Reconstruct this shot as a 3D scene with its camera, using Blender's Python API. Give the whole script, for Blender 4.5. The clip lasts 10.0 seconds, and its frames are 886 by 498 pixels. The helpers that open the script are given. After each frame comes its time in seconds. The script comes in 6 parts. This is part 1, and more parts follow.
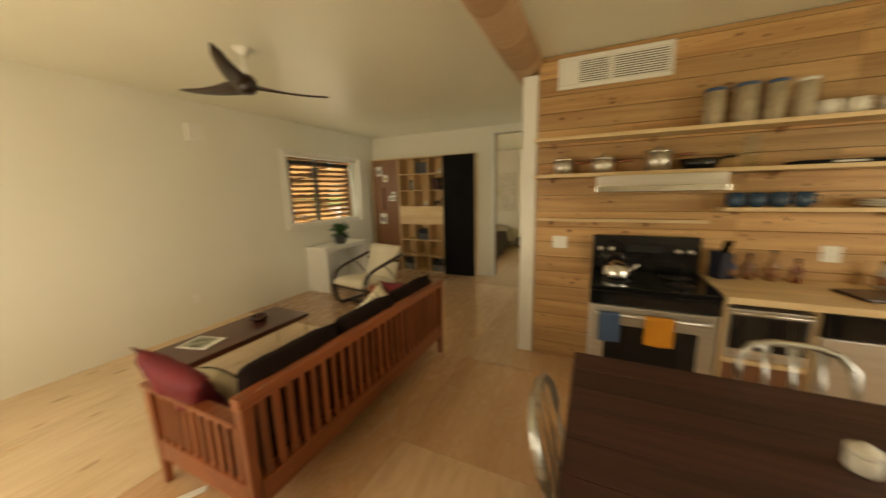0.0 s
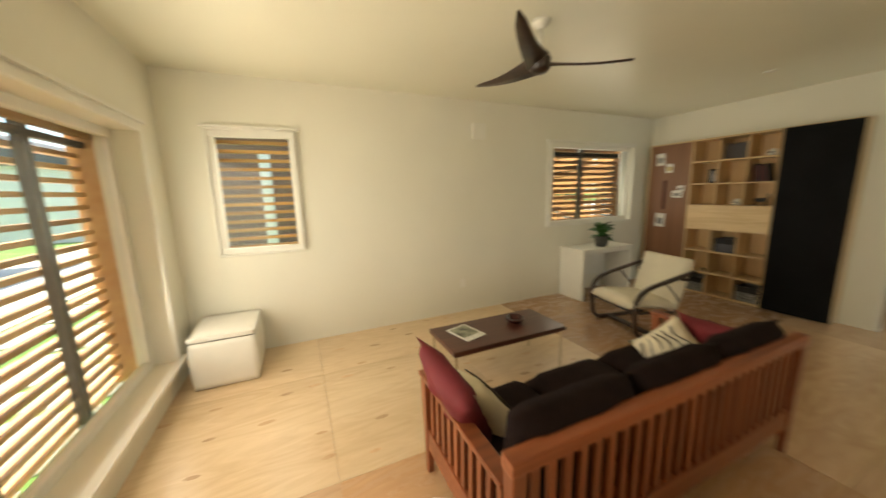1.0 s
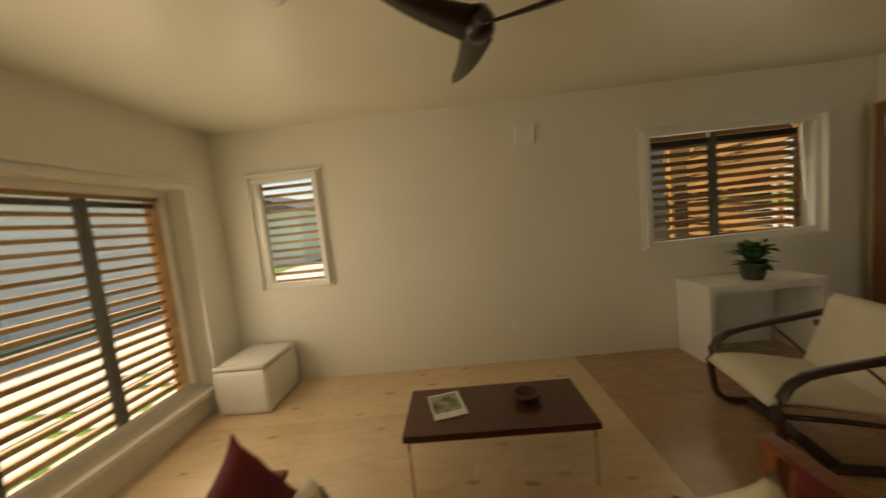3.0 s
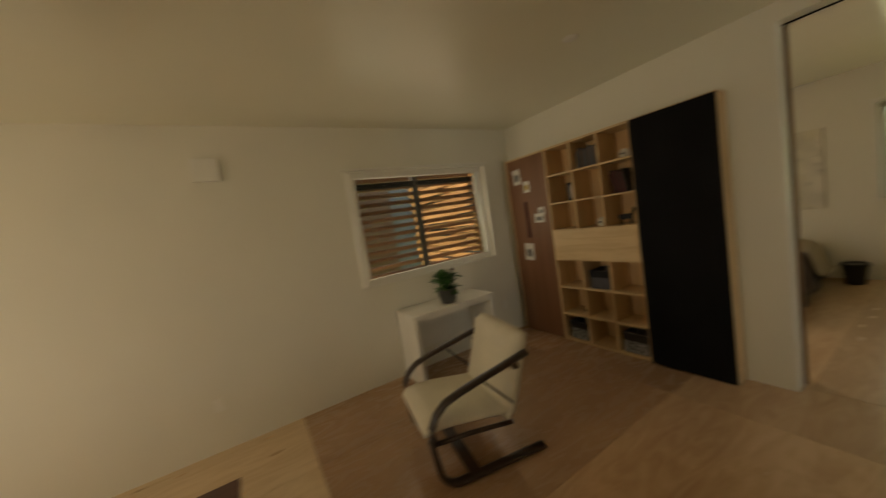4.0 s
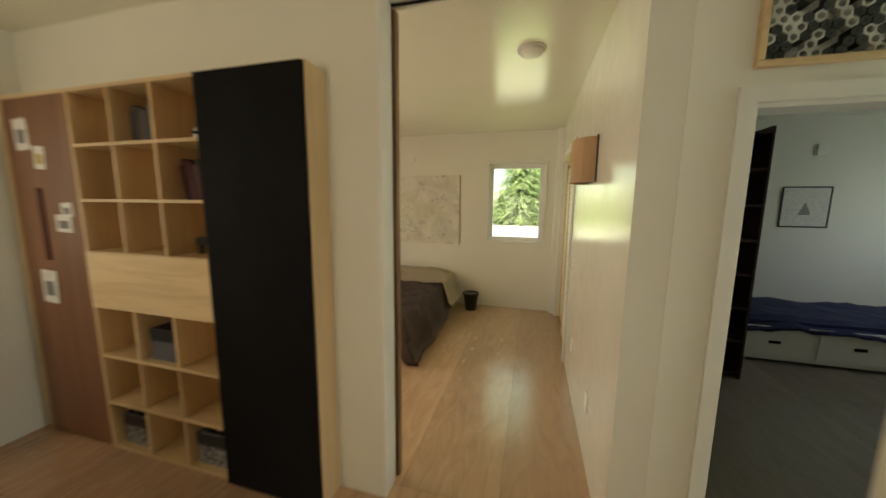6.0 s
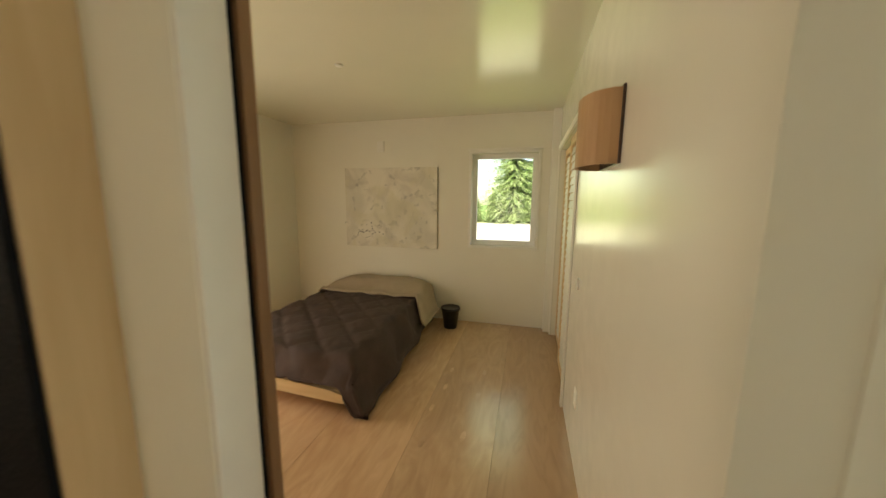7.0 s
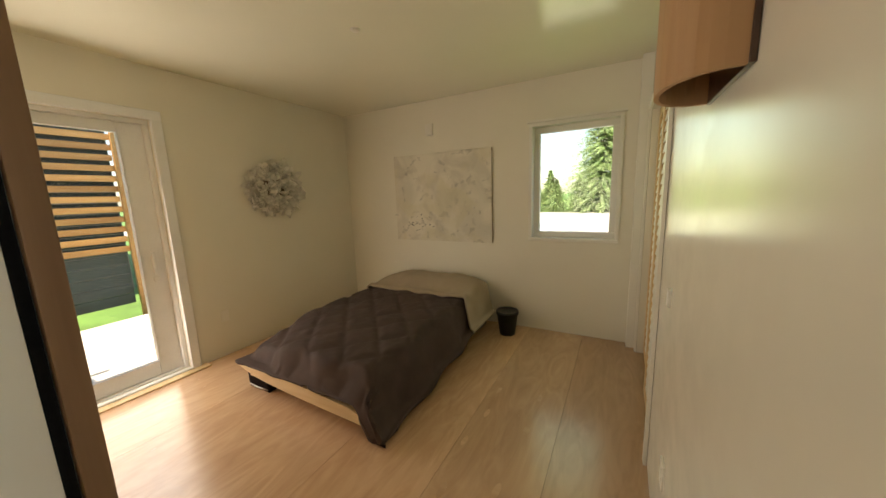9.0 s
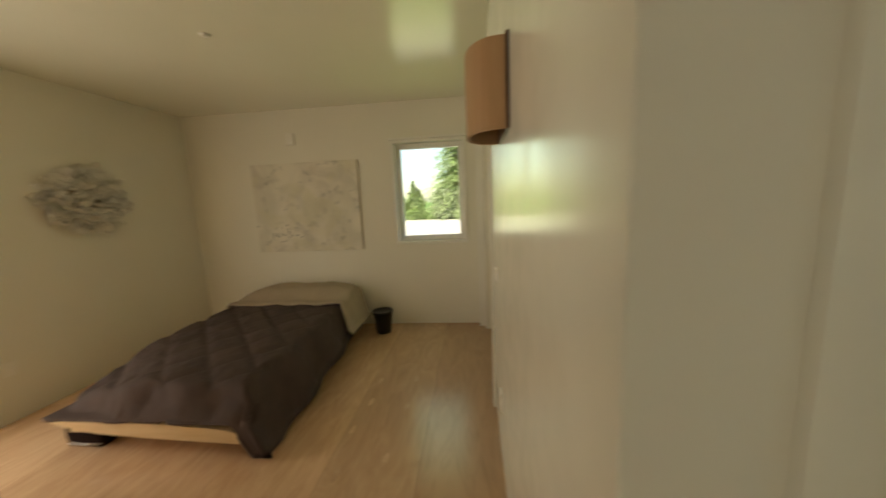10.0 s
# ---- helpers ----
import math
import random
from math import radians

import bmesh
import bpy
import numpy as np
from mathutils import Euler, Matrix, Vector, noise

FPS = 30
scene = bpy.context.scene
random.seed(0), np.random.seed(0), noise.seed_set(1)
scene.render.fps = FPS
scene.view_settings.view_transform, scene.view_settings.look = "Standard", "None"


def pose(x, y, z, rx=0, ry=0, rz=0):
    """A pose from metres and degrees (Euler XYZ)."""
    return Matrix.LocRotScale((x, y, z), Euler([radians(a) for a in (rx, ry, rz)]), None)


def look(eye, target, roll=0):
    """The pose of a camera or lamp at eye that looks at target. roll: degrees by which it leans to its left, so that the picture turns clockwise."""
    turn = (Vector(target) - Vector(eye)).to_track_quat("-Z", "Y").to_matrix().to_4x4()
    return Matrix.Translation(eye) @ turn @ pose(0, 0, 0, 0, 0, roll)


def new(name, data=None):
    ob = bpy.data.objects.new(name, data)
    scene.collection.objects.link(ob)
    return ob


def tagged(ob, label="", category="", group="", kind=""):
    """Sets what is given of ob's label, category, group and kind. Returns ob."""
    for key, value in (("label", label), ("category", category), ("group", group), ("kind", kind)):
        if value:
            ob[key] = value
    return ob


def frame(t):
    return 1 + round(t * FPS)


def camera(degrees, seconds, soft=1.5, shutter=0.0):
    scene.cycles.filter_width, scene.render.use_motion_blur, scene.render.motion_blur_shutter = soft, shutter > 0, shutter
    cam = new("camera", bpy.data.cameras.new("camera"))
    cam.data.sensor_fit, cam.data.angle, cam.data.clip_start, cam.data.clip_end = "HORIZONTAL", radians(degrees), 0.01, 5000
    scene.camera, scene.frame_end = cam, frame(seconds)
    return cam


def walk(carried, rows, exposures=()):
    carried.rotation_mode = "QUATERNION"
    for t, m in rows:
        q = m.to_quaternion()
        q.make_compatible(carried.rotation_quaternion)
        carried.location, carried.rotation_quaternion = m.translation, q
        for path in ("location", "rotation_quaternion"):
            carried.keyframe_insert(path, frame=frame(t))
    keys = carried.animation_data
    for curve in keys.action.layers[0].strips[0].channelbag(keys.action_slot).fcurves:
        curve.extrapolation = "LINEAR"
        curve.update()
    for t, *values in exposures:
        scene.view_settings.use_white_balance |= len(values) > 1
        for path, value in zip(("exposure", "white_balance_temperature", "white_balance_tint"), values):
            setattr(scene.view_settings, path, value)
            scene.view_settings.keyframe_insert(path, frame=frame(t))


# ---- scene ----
cam = camera(107.6, 10.0, shutter=0.5)
PATH = [
    (0, (4.327, -5.841, 1.622), (3.489, -4.059, 1.271), -1.3),
    (0.5, (4.048, -5.757, 1.643), (2.633, -4.387, 1.29), -1.0),
    (1, (3.725, -5.636, 1.609), (1.925, -4.833, 1.267), -1.4),
    (1.5, (3.565, -5.451, 1.659), (1.616, -5.202, 1.289), -1.3),
    (2, (3.448, -5.086, 1.587), (1.486, -5.338, 1.289), -2.4),
    (3.3, (3.353, -3.942, 1.608), (1.359, -3.829, 1.502), -8.8),
    (3.5, (3.326, -3.756, 1.599), (1.366, -3.377, 1.488), -9.3),
    (4, (3.313, -3.243, 1.652), (1.6, -2.225, 1.479), -8.9),
    (4.5, (3.323, -2.815, 1.667), (1.94, -1.384, 1.47), -6.0),
    (5, (3.306, -2.373, 1.654), (2.309, -0.653, 1.441), -3.5),
    (5.5, (3.342, -1.935, 1.652), (2.608, -0.089, 1.416), -0.9),
    (6, (3.339, -1.483, 1.645), (2.816, 0.428, 1.371), 0.6),
    (6.2, (3.337, -1.283, 1.654), (2.867, 0.639, 1.359), 0.9),
    (7.5, (3.42, -0.28, 1.596), (2.86, 1.621, 1.328), -0.7),
    (8, (3.458, -0.058, 1.528), (2.704, 1.779, 1.287), -1.3),
    (8.5, (3.506, 0.014, 1.558), (2.575, 1.76, 1.267), -1.9),
    (9, (3.522, 0.018, 1.579), (2.575, 1.749, 1.252), -2.0),
    (9.5, (3.541, -0.084, 1.601), (2.802, 1.745, 1.271), -2.9),
    (10, (3.601, -0.285, 1.575), (3.406, 1.682, 1.273), -2.6),
]
walk(cam, [(t, look(e, g, r)) for t, e, g, r in PATH],
     exposures=[(0, 1.35, 8300, 10), (0.5, 1.45, 7650, 8), (1.0, 1.54, 7050, 8), (1.5, 1.4, 6950, 8), (2.0, 1.2, 7700, 9), (3.3, 0.28, 8350, 14), (3.8, 0.38, 8200, 14), (4.5, 0.95, 7750, 14), (5, 1.22, 7700, 15), (6, 1.55, 7250, 11), (7.5, 1.5, 7800, 12), (9, 1.34, 7350, 15), (10, 1.15, 7450, 11)])

# ---- world, sun, large lights ----
world = bpy.data.worlds.new("sky")
scene.world = world
world.use_nodes = True
wn = world.node_tree
sky = wn.nodes.new("ShaderNodeTexSky")
sky.sky_type = "NISHITA"
sky.sun_disc = False
sky.sun_elevation, sky.sun_rotation = radians(59), radians(187)
wn.links.new(sky.outputs[0], wn.nodes["Background"].inputs[0])
wn.nodes["Background"].inputs[1].default_value = 0.15

sun = new("sun", bpy.data.lights.new("sun", "SUN"))
sun.data.energy, sun.data.angle, sun.data.color = 5.0, radians(0.6), (1, 0.93, 0.82)
sun.matrix_world = look((-1.2, -10.0, 17.0), (0, 0, 0))


def window_light(name, at, target, sx, sy, watts, color=(1, 0.93, 0.78)):
    d = bpy.data.lights.new(name, "AREA")
    d.shape, d.size, d.size_y, d.energy, d.color = "RECTANGLE", sx, sy, watts, color
    ob = new(name, d)
    ob.matrix_world = look(at, target)
    return ob


window_light("daylight_slider", (1.85, -6.685, 1.3), (1.85, 0, 1.0), 2.75, 1.5, 17)
window_light("daylight_window_a", (-0.16, -6.03, 1.6), (3, -6.03, 1.3), 0.6, 1.0, 1.5)
window_light("daylight_window_b", (-0.16, -1.36, 1.7), (3, -1.36, 1.3), 1.5, 1.0, 2.5)
window_light("daylight_bedroom_slider", (-0.035, 0.83, 1.2), (3, 1.0, 1.0), 0.95, 2.1, 10, (1, 0.96, 0.88))
window_light("daylight_bedroom_window", (3.075, 3.65, 1.68), (3.0, 0, 1.4), 0.7, 1.05, 1.0, (0.75, 1, 0.34))
window_light("daylight_dining", (7.38, -4.9, 1.5), (3, -4.6, 0.9), 1.6, 1.2, 12.5)
window_light("daylight_second_bedroom", (8.38, 2.4, 1.6), (5, 2.7, 1.35), 0.8, 0.9, 3.7, (0.75, 0.88, 1))
window_light("daylight_hall", (7.44, -0.47, 1.5), (3.5, -0.3, 1.3), 0.8, 1.2, 9.5, (0.74, 0.90, 1))

# ---- materials ----


def mat(name, col, rough=0.5, metal=0.0, var=0.10, scale=6.0, bump=0.08, fine=90.0, coat=0.0, stretch=(1, 1, 1), rand=0.0, spec=0.5):
    """A principled surface whose colour drifts at a coarse scale and whose relief is fine."""
    m = bpy.data.materials.new(name)
    m.use_nodes = True
    n, l = m.node_tree.nodes, m.node_tree.links
    b = n["Principled BSDF"]
    b.inputs["Roughness"].default_value, b.inputs["Metallic"].default_value = rough, metal
    b.inputs["Coat Weight"].default_value = coat
    b.inputs["Specular IOR Level"].default_value = spec
    geo = n.new("ShaderNodeNewGeometry")
    mp = n.new("ShaderNodeMapping")
    mp.inputs["Scale"].default_value = stretch
    l.new(geo.outputs["Position"], mp.inputs["Vector"])
    a = n.new("ShaderNodeTexNoise")
    a.inputs["Scale"].default_value, a.inputs["Detail"].default_value = scale, 5
    l.new(mp.outputs[0], a.inputs["Vector"])
    f = n.new("ShaderNodeTexNoise")
    f.inputs["Scale"].default_value, f.inputs["Detail"].default_value = fine, 3
    l.new(mp.outputs[0], f.inputs["Vector"])
    r = n.new("ShaderNodeMapRange")
    r.inputs[1].default_value, r.inputs[2].default_value = 0.3, 0.7
    r.inputs[3].default_value, r.inputs[4].default_value = 1 - var, 1 + var
    l.new(a.outputs[0], r.inputs[0])
    mul = n.new("ShaderNodeVectorMath")
    mul.operation = "SCALE"
    mul.inputs[0].default_value = col
    l.new(r.outputs[0], mul.inputs["Scale"])
    out = mul.outputs[0]
    if rand:
        oi = n.new("ShaderNodeObjectInfo")
        rr = n.new("ShaderNodeMapRange")
        rr.inputs[3].default_value, rr.inputs[4].default_value = 1 - rand, 1 + rand
        l.new(oi.outputs["Random"], rr.inputs[0])
        m2 = n.new("ShaderNodeVectorMath")
        m2.operation = "SCALE"
        l.new(out, m2.inputs[0])
        l.new(rr.outputs[0], m2.inputs["Scale"])
        out = m2.outputs[0]
    l.new(out, b.inputs["Base Color"])
    rg = n.new("ShaderNodeMapRange")
    rg.inputs[1].default_value, rg.inputs[2].default_value = 0.3, 0.7
    rg.inputs[3].default_value, rg.inputs[4].default_value = max(0.02, rough * 0.85), min(1, rough * 1.15)
    l.new(f.outputs[0], rg.inputs[0])
    if bump:
        l.new(rg.outputs[0], b.inputs["Roughness"])
        bp = n.new("ShaderNodeBump")
        bp.inputs["Strength"].default_value, bp.inputs["Distance"].default_value = bump, 0.004
        l.new(f.outputs[0], bp.inputs["Height"])
        l.new(bp.outputs[0], b.inputs["Normal"])
    return m


def wood(name, light, dark, axis="y", rough=0.45, grain=26.0, bands=2.4, rand=0.12, knots=0.0, coat=0.0, patches=False, soft=0.55, along=0.045, warp=0.6):
    """Timber with grain along an axis: fine streaks, broad veneer bands, a tint per piece, and knots or oval patches."""
    m = bpy.data.materials.new(name)
    m.use_nodes = True
    n, l = m.node_tree.nodes, m.node_tree.links
    b = n["Principled BSDF"]
    b.inputs["Coat Weight"].default_value, b.inputs["Coat Roughness"].default_value = coat, 0.2
    geo = n.new("ShaderNodeNewGeometry")
    oi = n.new("ShaderNodeObjectInfo")
    add = n.new("ShaderNodeVectorMath")
    add.operation = "MULTIPLY_ADD"
    l.new(oi.outputs["Random"], add.inputs[0])
    add.inputs[1].default_value = (7.3, 5.1, 3.7)
    l.new(geo.outputs["Position"], add.inputs[2])

    def noise_at(sc, along, detail, dist=0.0):
        mp = n.new("ShaderNodeMapping")
        s = [sc, sc, sc]
        s["xyz".index(axis)] = sc * along
        mp.inputs["Scale"].default_value = s
        l.new(add.outputs[0], mp.inputs["Vector"])
        t = n.new("ShaderNodeTexNoise")
        t.inputs["Scale"].default_value, t.inputs["Detail"].default_value = 1.0, detail
        t.inputs["Distortion"].default_value = dist
        l.new(mp.outputs[0], t.inputs["Vector"])
        return t.outputs[0]

    streak = noise_at(grain, along, 6, warp)
    band = noise_at(bands, 0.12, 2, 0.3)
    mixf = n.new("ShaderNodeMath")
    mixf.operation = "MULTIPLY_ADD"
    l.new(streak, mixf.inputs[0])
    mixf.inputs[1].default_value = soft
    half = n.new("ShaderNodeMath")
    half.operation = "MULTIPLY"
    l.new(band, half.inputs[0])
    half.inputs[1].default_value = 1 - soft
    l.new(half.outputs[0], mixf.inputs[2])
    ramp = n.new("ShaderNodeValToRGB")
    ramp.color_ramp.elements[0].position, ramp.color_ramp.elements[0].color = 0.36, (*dark, 1)
    ramp.color_ramp.elements[1].position, ramp.color_ramp.elements[1].color = 0.62, (*light, 1)
    l.new(mixf.outputs[0], ramp.inputs[0])
    out = ramp.outputs[0]
    if knots or patches:
        mp = n.new("ShaderNodeMapping")
        s = [5.5, 5.5, 5.5] if knots else [4.6, 4.6, 4.6]
        s["xyz".index(axis)] *= 0.45
        mp.inputs["Scale"].default_value = s
        l.new(add.outputs[0], mp.inputs["Vector"])
        v = n.new("ShaderNodeTexVoronoi")
        v.inputs["Randomness"].default_value = 0.9
        l.new(mp.outputs[0], v.inputs["Vector"])
        kr = n.new("ShaderNodeMapRange")
        size = 0.17 if knots else 0.085
        kr.inputs[1].default_value, kr.inputs[2].default_value = size * 0.55, size
        kr.inputs[3].default_value, kr.inputs[4].default_value = (knots or 0.45), 0
        l.new(v.outputs["Distance"], kr.inputs[0])
        # only some cells carry one
        sep = n.new("ShaderNodeSeparateColor")
        l.new(v.outputs["Color"], sep.inputs[0])
        some = n.new("ShaderNodeMath")
        some.operation = "GREATER_THAN"
        l.new(sep.outputs[0], some.inputs[0])
        some.inputs[1].default_value = 0.5
        km = n.new("ShaderNodeMath")
        km.operation = "MULTIPLY"
        l.new(kr.outputs[0], km.inputs[0])
        l.new(some.outputs[0], km.inputs[1])
        mx = n.new("ShaderNodeMix")
        mx.data_type = "RGBA"
        l.new(km.outputs[0], mx.inputs["Factor"])
        l.new(out, mx.inputs["A"])
        mx.inputs["B"].default_value = (*[c * 0.35 for c in dark], 1) if knots else (*[c * 0.62 for c in dark], 1)
        out = mx.outputs["Result"]
    tint = n.new("ShaderNodeMapRange")
    tint.inputs[3].default_value, tint.inputs[4].default_value = 1 - rand, 1 + rand
    l.new(oi.outputs["Random"], tint.inputs[0])
    m2 = n.new("ShaderNodeVectorMath")
    m2.operation = "SCALE"
    l.new(out, m2.inputs[0])
    l.new(tint.outputs[0], m2.inputs["Scale"])
    l.new(m2.outputs[0], b.inputs["Base Color"])
    rg = n.new("ShaderNodeMapRange")
    rg.inputs[3].default_value, rg.inputs[4].default_value = rough * 1.2, rough * 0.8
    l.new(streak, rg.inputs[0])
    l.new(rg.outputs[0], b.inputs["Roughness"])
    bp = n.new("ShaderNodeBump")
    bp.inputs["Strength"].default_value, bp.inputs["Distance"].default_value = 0.12, 0.003
    l.new(streak, bp.inputs["Height"])
    l.new(bp.outputs[0], b.inputs["Normal"])
    return m


def plain(name, col, rough=0.5, metal=0.0, emit=0.0):
    m = bpy.data.materials.new(name)
    m.use_nodes = True
    b = m.node_tree.nodes["Principled BSDF"]
    b.inputs["Base Color"].default_value = (*col, 1)
    b.inputs["Roughness"].default_value, b.inputs["Metallic"].default_value = rough, metal
    if emit:
        b.inputs["Emission Color"].default_value, b.inputs["Emission Strength"].default_value = (*col, 1), emit
    return m


def glass(name):
    m = bpy.data.materials.new(name)
    m.use_nodes = True
    n, l = m.node_tree.nodes, m.node_tree.links
    n.remove(n["Principled BSDF"])
    t, g, mx = n.new("ShaderNodeBsdfTransparent"), n.new("ShaderNodeBsdfGlossy"), n.new("ShaderNodeMixShader")
    t.inputs[0].default_value = (0.95, 0.97, 0.95, 1)
    g.inputs["Roughness"].default_value = 0.02
    mx.inputs[0].default_value = 0.02
    l.new(t.outputs[0], mx.inputs[1])
    l.new(g.outputs[0], mx.inputs[2])
    l.new(mx.outputs[0], n["Material Output"].inputs[0])
    return m


PAINT = mat("wall_paint", (0.80, 0.775, 0.675), 0.55, var=0.02, scale=1.5, bump=0.06, fine=160)
PAINT_GLOSS = mat("satin_paint", (0.80, 0.77, 0.67), 0.23, var=0.02, scale=1.5, bump=0.01, fine=9, spec=0.9)
# white ceilings; the yellow bounce from lawn and floor is mixed into both colours
CEIL = mat("ceiling_paint", (0.81, 0.79, 0.65), 0.32, var=0.02, scale=1.2, bump=0, fine=2.5, spec=0.55)
CEIL_SATIN = mat("bounce_tinted_satin_ceiling", (0.81, 0.79, 0.65), 0.20, var=0.02, scale=1.2, bump=0, fine=2.5, spec=0.75)
VINYL = mat("white_vinyl_frame", (0.84, 0.86, 0.87), 0.3, var=0.02, bump=0.02)
TRIM = mat("trim_paint", (0.82, 0.80, 0.73), 0.35, var=0.03, scale=4, bump=0.04)
PLY = wood("floor_plywood", (0.71, 0.48, 0.295), (0.53, 0.325, 0.185), "y", 0.25, 7, 2.0, 0.17, coat=0.75, soft=0.48, along=0.22, warp=3.2)
BIRCH = wood("birch_plywood", (0.74, 0.53, 0.30), (0.60, 0.40, 0.20), "z", 0.45, 20, 3.0, 0.07, soft=0.4, along=0.08)
BIRCH_X = wood("birch_plywood_across", (0.74, 0.56, 0.33), (0.60, 0.42, 0.22), "x", 0.45, 14, 5.0, 0.05, along=0.12, warp=1.5)
PLY_ORANGE = wood("floor_plywood_orange", (0.64, 0.40, 0.225), (0.48, 0.275, 0.14), "y", 0.27, 7, 2.0, 0.05, coat=0.6, soft=0.48, along=0.22, warp=3.2)
PLY_PALE = wood("floor_plywood_pale", (0.75, 0.575, 0.375), (0.62, 0.44, 0.26), "y", 0.30, 7, 2.0, 0.06, coat=0.4, soft=0.48, along=0.22, warp=3.2)
# same plywood, with the second bedroom's dimness put into its colour
PLY_DIM = wood("floor_plywood_dimmed", (0.26, 0.22, 0.17), (0.19, 0.155, 0.115), "y", 0.35, 7, 2.0, 0.06, soft=0.48, along=0.22, warp=3.2)
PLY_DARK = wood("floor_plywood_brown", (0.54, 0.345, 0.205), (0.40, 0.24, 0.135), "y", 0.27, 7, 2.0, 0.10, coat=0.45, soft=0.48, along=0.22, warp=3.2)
PLANK = wood("larch_boards", (0.63, 0.39, 0.18), (0.42, 0.225, 0.09), "x", 0.5, 24, 5.0, 0.22, knots=0.75)
CHERRY = wood("cherry_wood", (0.30, 0.085, 0.03), (0.17, 0.042, 0.014), "y", 0.35, 30, 4.0, 0.12, coat=0.15)
CHERRY_Z = wood("cherry_wood_upright", (0.30, 0.085, 0.03), (0.17, 0.042, 0.014), "z", 0.35, 30, 4.0, 0.14, coat=0.15)
WALNUT = wood("walnut", (0.055, 0.022, 0.012), (0.024, 0.010, 0.006), "x", 0.32, 26, 4.0, 0.05, coat=0.1)
WALNUT_Y = wood("walnut_top", (0.095, 0.030, 0.020), (0.052, 0.015, 0.010), "y", 0.30, 26, 4.0, 0.05, coat=0.2)
BENT = wood("dark_bentwood", (0.045, 0.020, 0.011), (0.018, 0.009, 0.006), "y", 0.3, 30, 4.0, 0.05, coat=0.2)
CORKY = wood("brown_hardboard", (0.25, 0.115, 0.055), (0.18, 0.078, 0.035), "z", 0.5, 14, 3.0, 0.05)
CEDAR = wood("cedar_slats", (0.66, 0.36, 0.12), (0.48, 0.22, 0.065), "y", 0.5, 24, 4.0, 0.2)
CEDAR_X = wood("cedar_slats_across", (0.70, 0.45, 0.22), (0.55, 0.32, 0.14), "x", 0.5, 24, 4.0, 0.2)
BLACK = mat("black_chalkboard", (0.006, 0.006, 0.0065), 0.7, var=0.35, scale=3, bump=0.03, spec=0.12)
BLACK_GLOSS = mat("black_enamel", (0.006, 0.006, 0.007), 0.12, var=0.1, bump=0)
# dark metal posts and rails, lightened so the colour carries outdoor haze
POST_GREY = mat("hazed_dark_metal", (0.115, 0.105, 0.095), 0.5, var=0.15, scale=9)
CEDAR_WING = wood("cedar_wing_slats", (0.47, 0.24, 0.095), (0.34, 0.155, 0.055), "x", 0.5, 24, 4.0, 0.2)
# cedar with the shade on the room-side slat faces put into its colour
CEDAR_SHADED = wood("shaded_cedar_slats", (0.40, 0.20, 0.105), (0.27, 0.125, 0.06), "y", 0.5, 24, 4.0, 0.2)
DARK_METAL = mat("dark_metal", (0.03, 0.03, 0.033), 0.4, 0.6)
STEEL = mat("brushed_steel", (0.66, 0.63, 0.58), 0.42, 1.0, var=0.06, scale=3, bump=0.03, fine=60, stretch=(1, 1, 14))
CHROME = mat("chrome", (0.72, 0.70, 0.67), 0.12, 1.0, bump=0)
ALU = mat("brushed_aluminium", (0.66, 0.67, 0.66), 0.3, 1.0, var=0.05, bump=0.03)
WHITE_LEATHER = mat("white_vinyl", (0.78, 0.76, 0.70), 0.4, var=0.03, bump=0.15, fine=220)
CANVAS = mat("cream_upholstery", (0.72, 0.66, 0.52), 0.8, var=0.05, bump=0.3, fine=400)
DARK_CLOTH = mat("dark_brown_upholstery", (0.016, 0.009, 0.008), 0.9, var=0.2, scale=9, bump=0.4, fine=350, spec=0.08)
RED_CLOTH = mat("red_cotton", (0.16, 0.010, 0.016), 0.75, var=0.15, scale=8, bump=0.3, fine=300)
DUVET = mat("grey_brown_cotton", (0.084, 0.060, 0.054), 0.8, var=0.12, scale=7, bump=0.3, fine=260, spec=0.2)
SHEET = mat("taupe_cotton", (0.38, 0.31, 0.23), 0.8, var=0.06, bump=0.3, fine=260)
GLASS = glass("window_glass")


# ---- building helpers ----
def add_box(bm, x0, x1, y0, y1, z0, z1):
    return bmesh.ops.create_cube(bm, size=1, matrix=Matrix.Translation(((x0 + x1) / 2, (y0 + y1) / 2, (z0 + z1) / 2))
                                 @ Matrix.Diagonal((x1 - x0, y1 - y0, z1 - z0, 1)))["verts"]


def bevel(bm, w, seg=2):
    bmesh.ops.bevel(bm, geom=list(bm.edges), offset=w, segments=seg, profile=0.6, affect="EDGES", clamp_overlap=True)


def mesh_of(name, bm, material, smooth=False):
    me = bpy.data.meshes.new(name)
    bm.normal_update()
    bm.to_mesh(me)
    bm.free()
    for m in material if isinstance(material, (list, tuple)) else (material,):
        me.materials.append(m)
    if smooth:
        for p in me.polygons:
            p.use_smooth = True
    return me


def part(name, bm, material, parent=None, label="", smooth=False):
    ob = new(name, mesh_of(name, bm, material, smooth))
    if parent is not None:
        ob.parent = parent
    if label:
        ob["label"] = label
    return ob


def thing(name, label, category, at=(0, 0, 0), turn=0.0, group="", kind=""):
    ob = new(name)
    ob.empty_display_size = 0.1
    ob.matrix_basis = pose(*at, 0, 0, turn)
    return tagged(ob, label, category, group, kind)


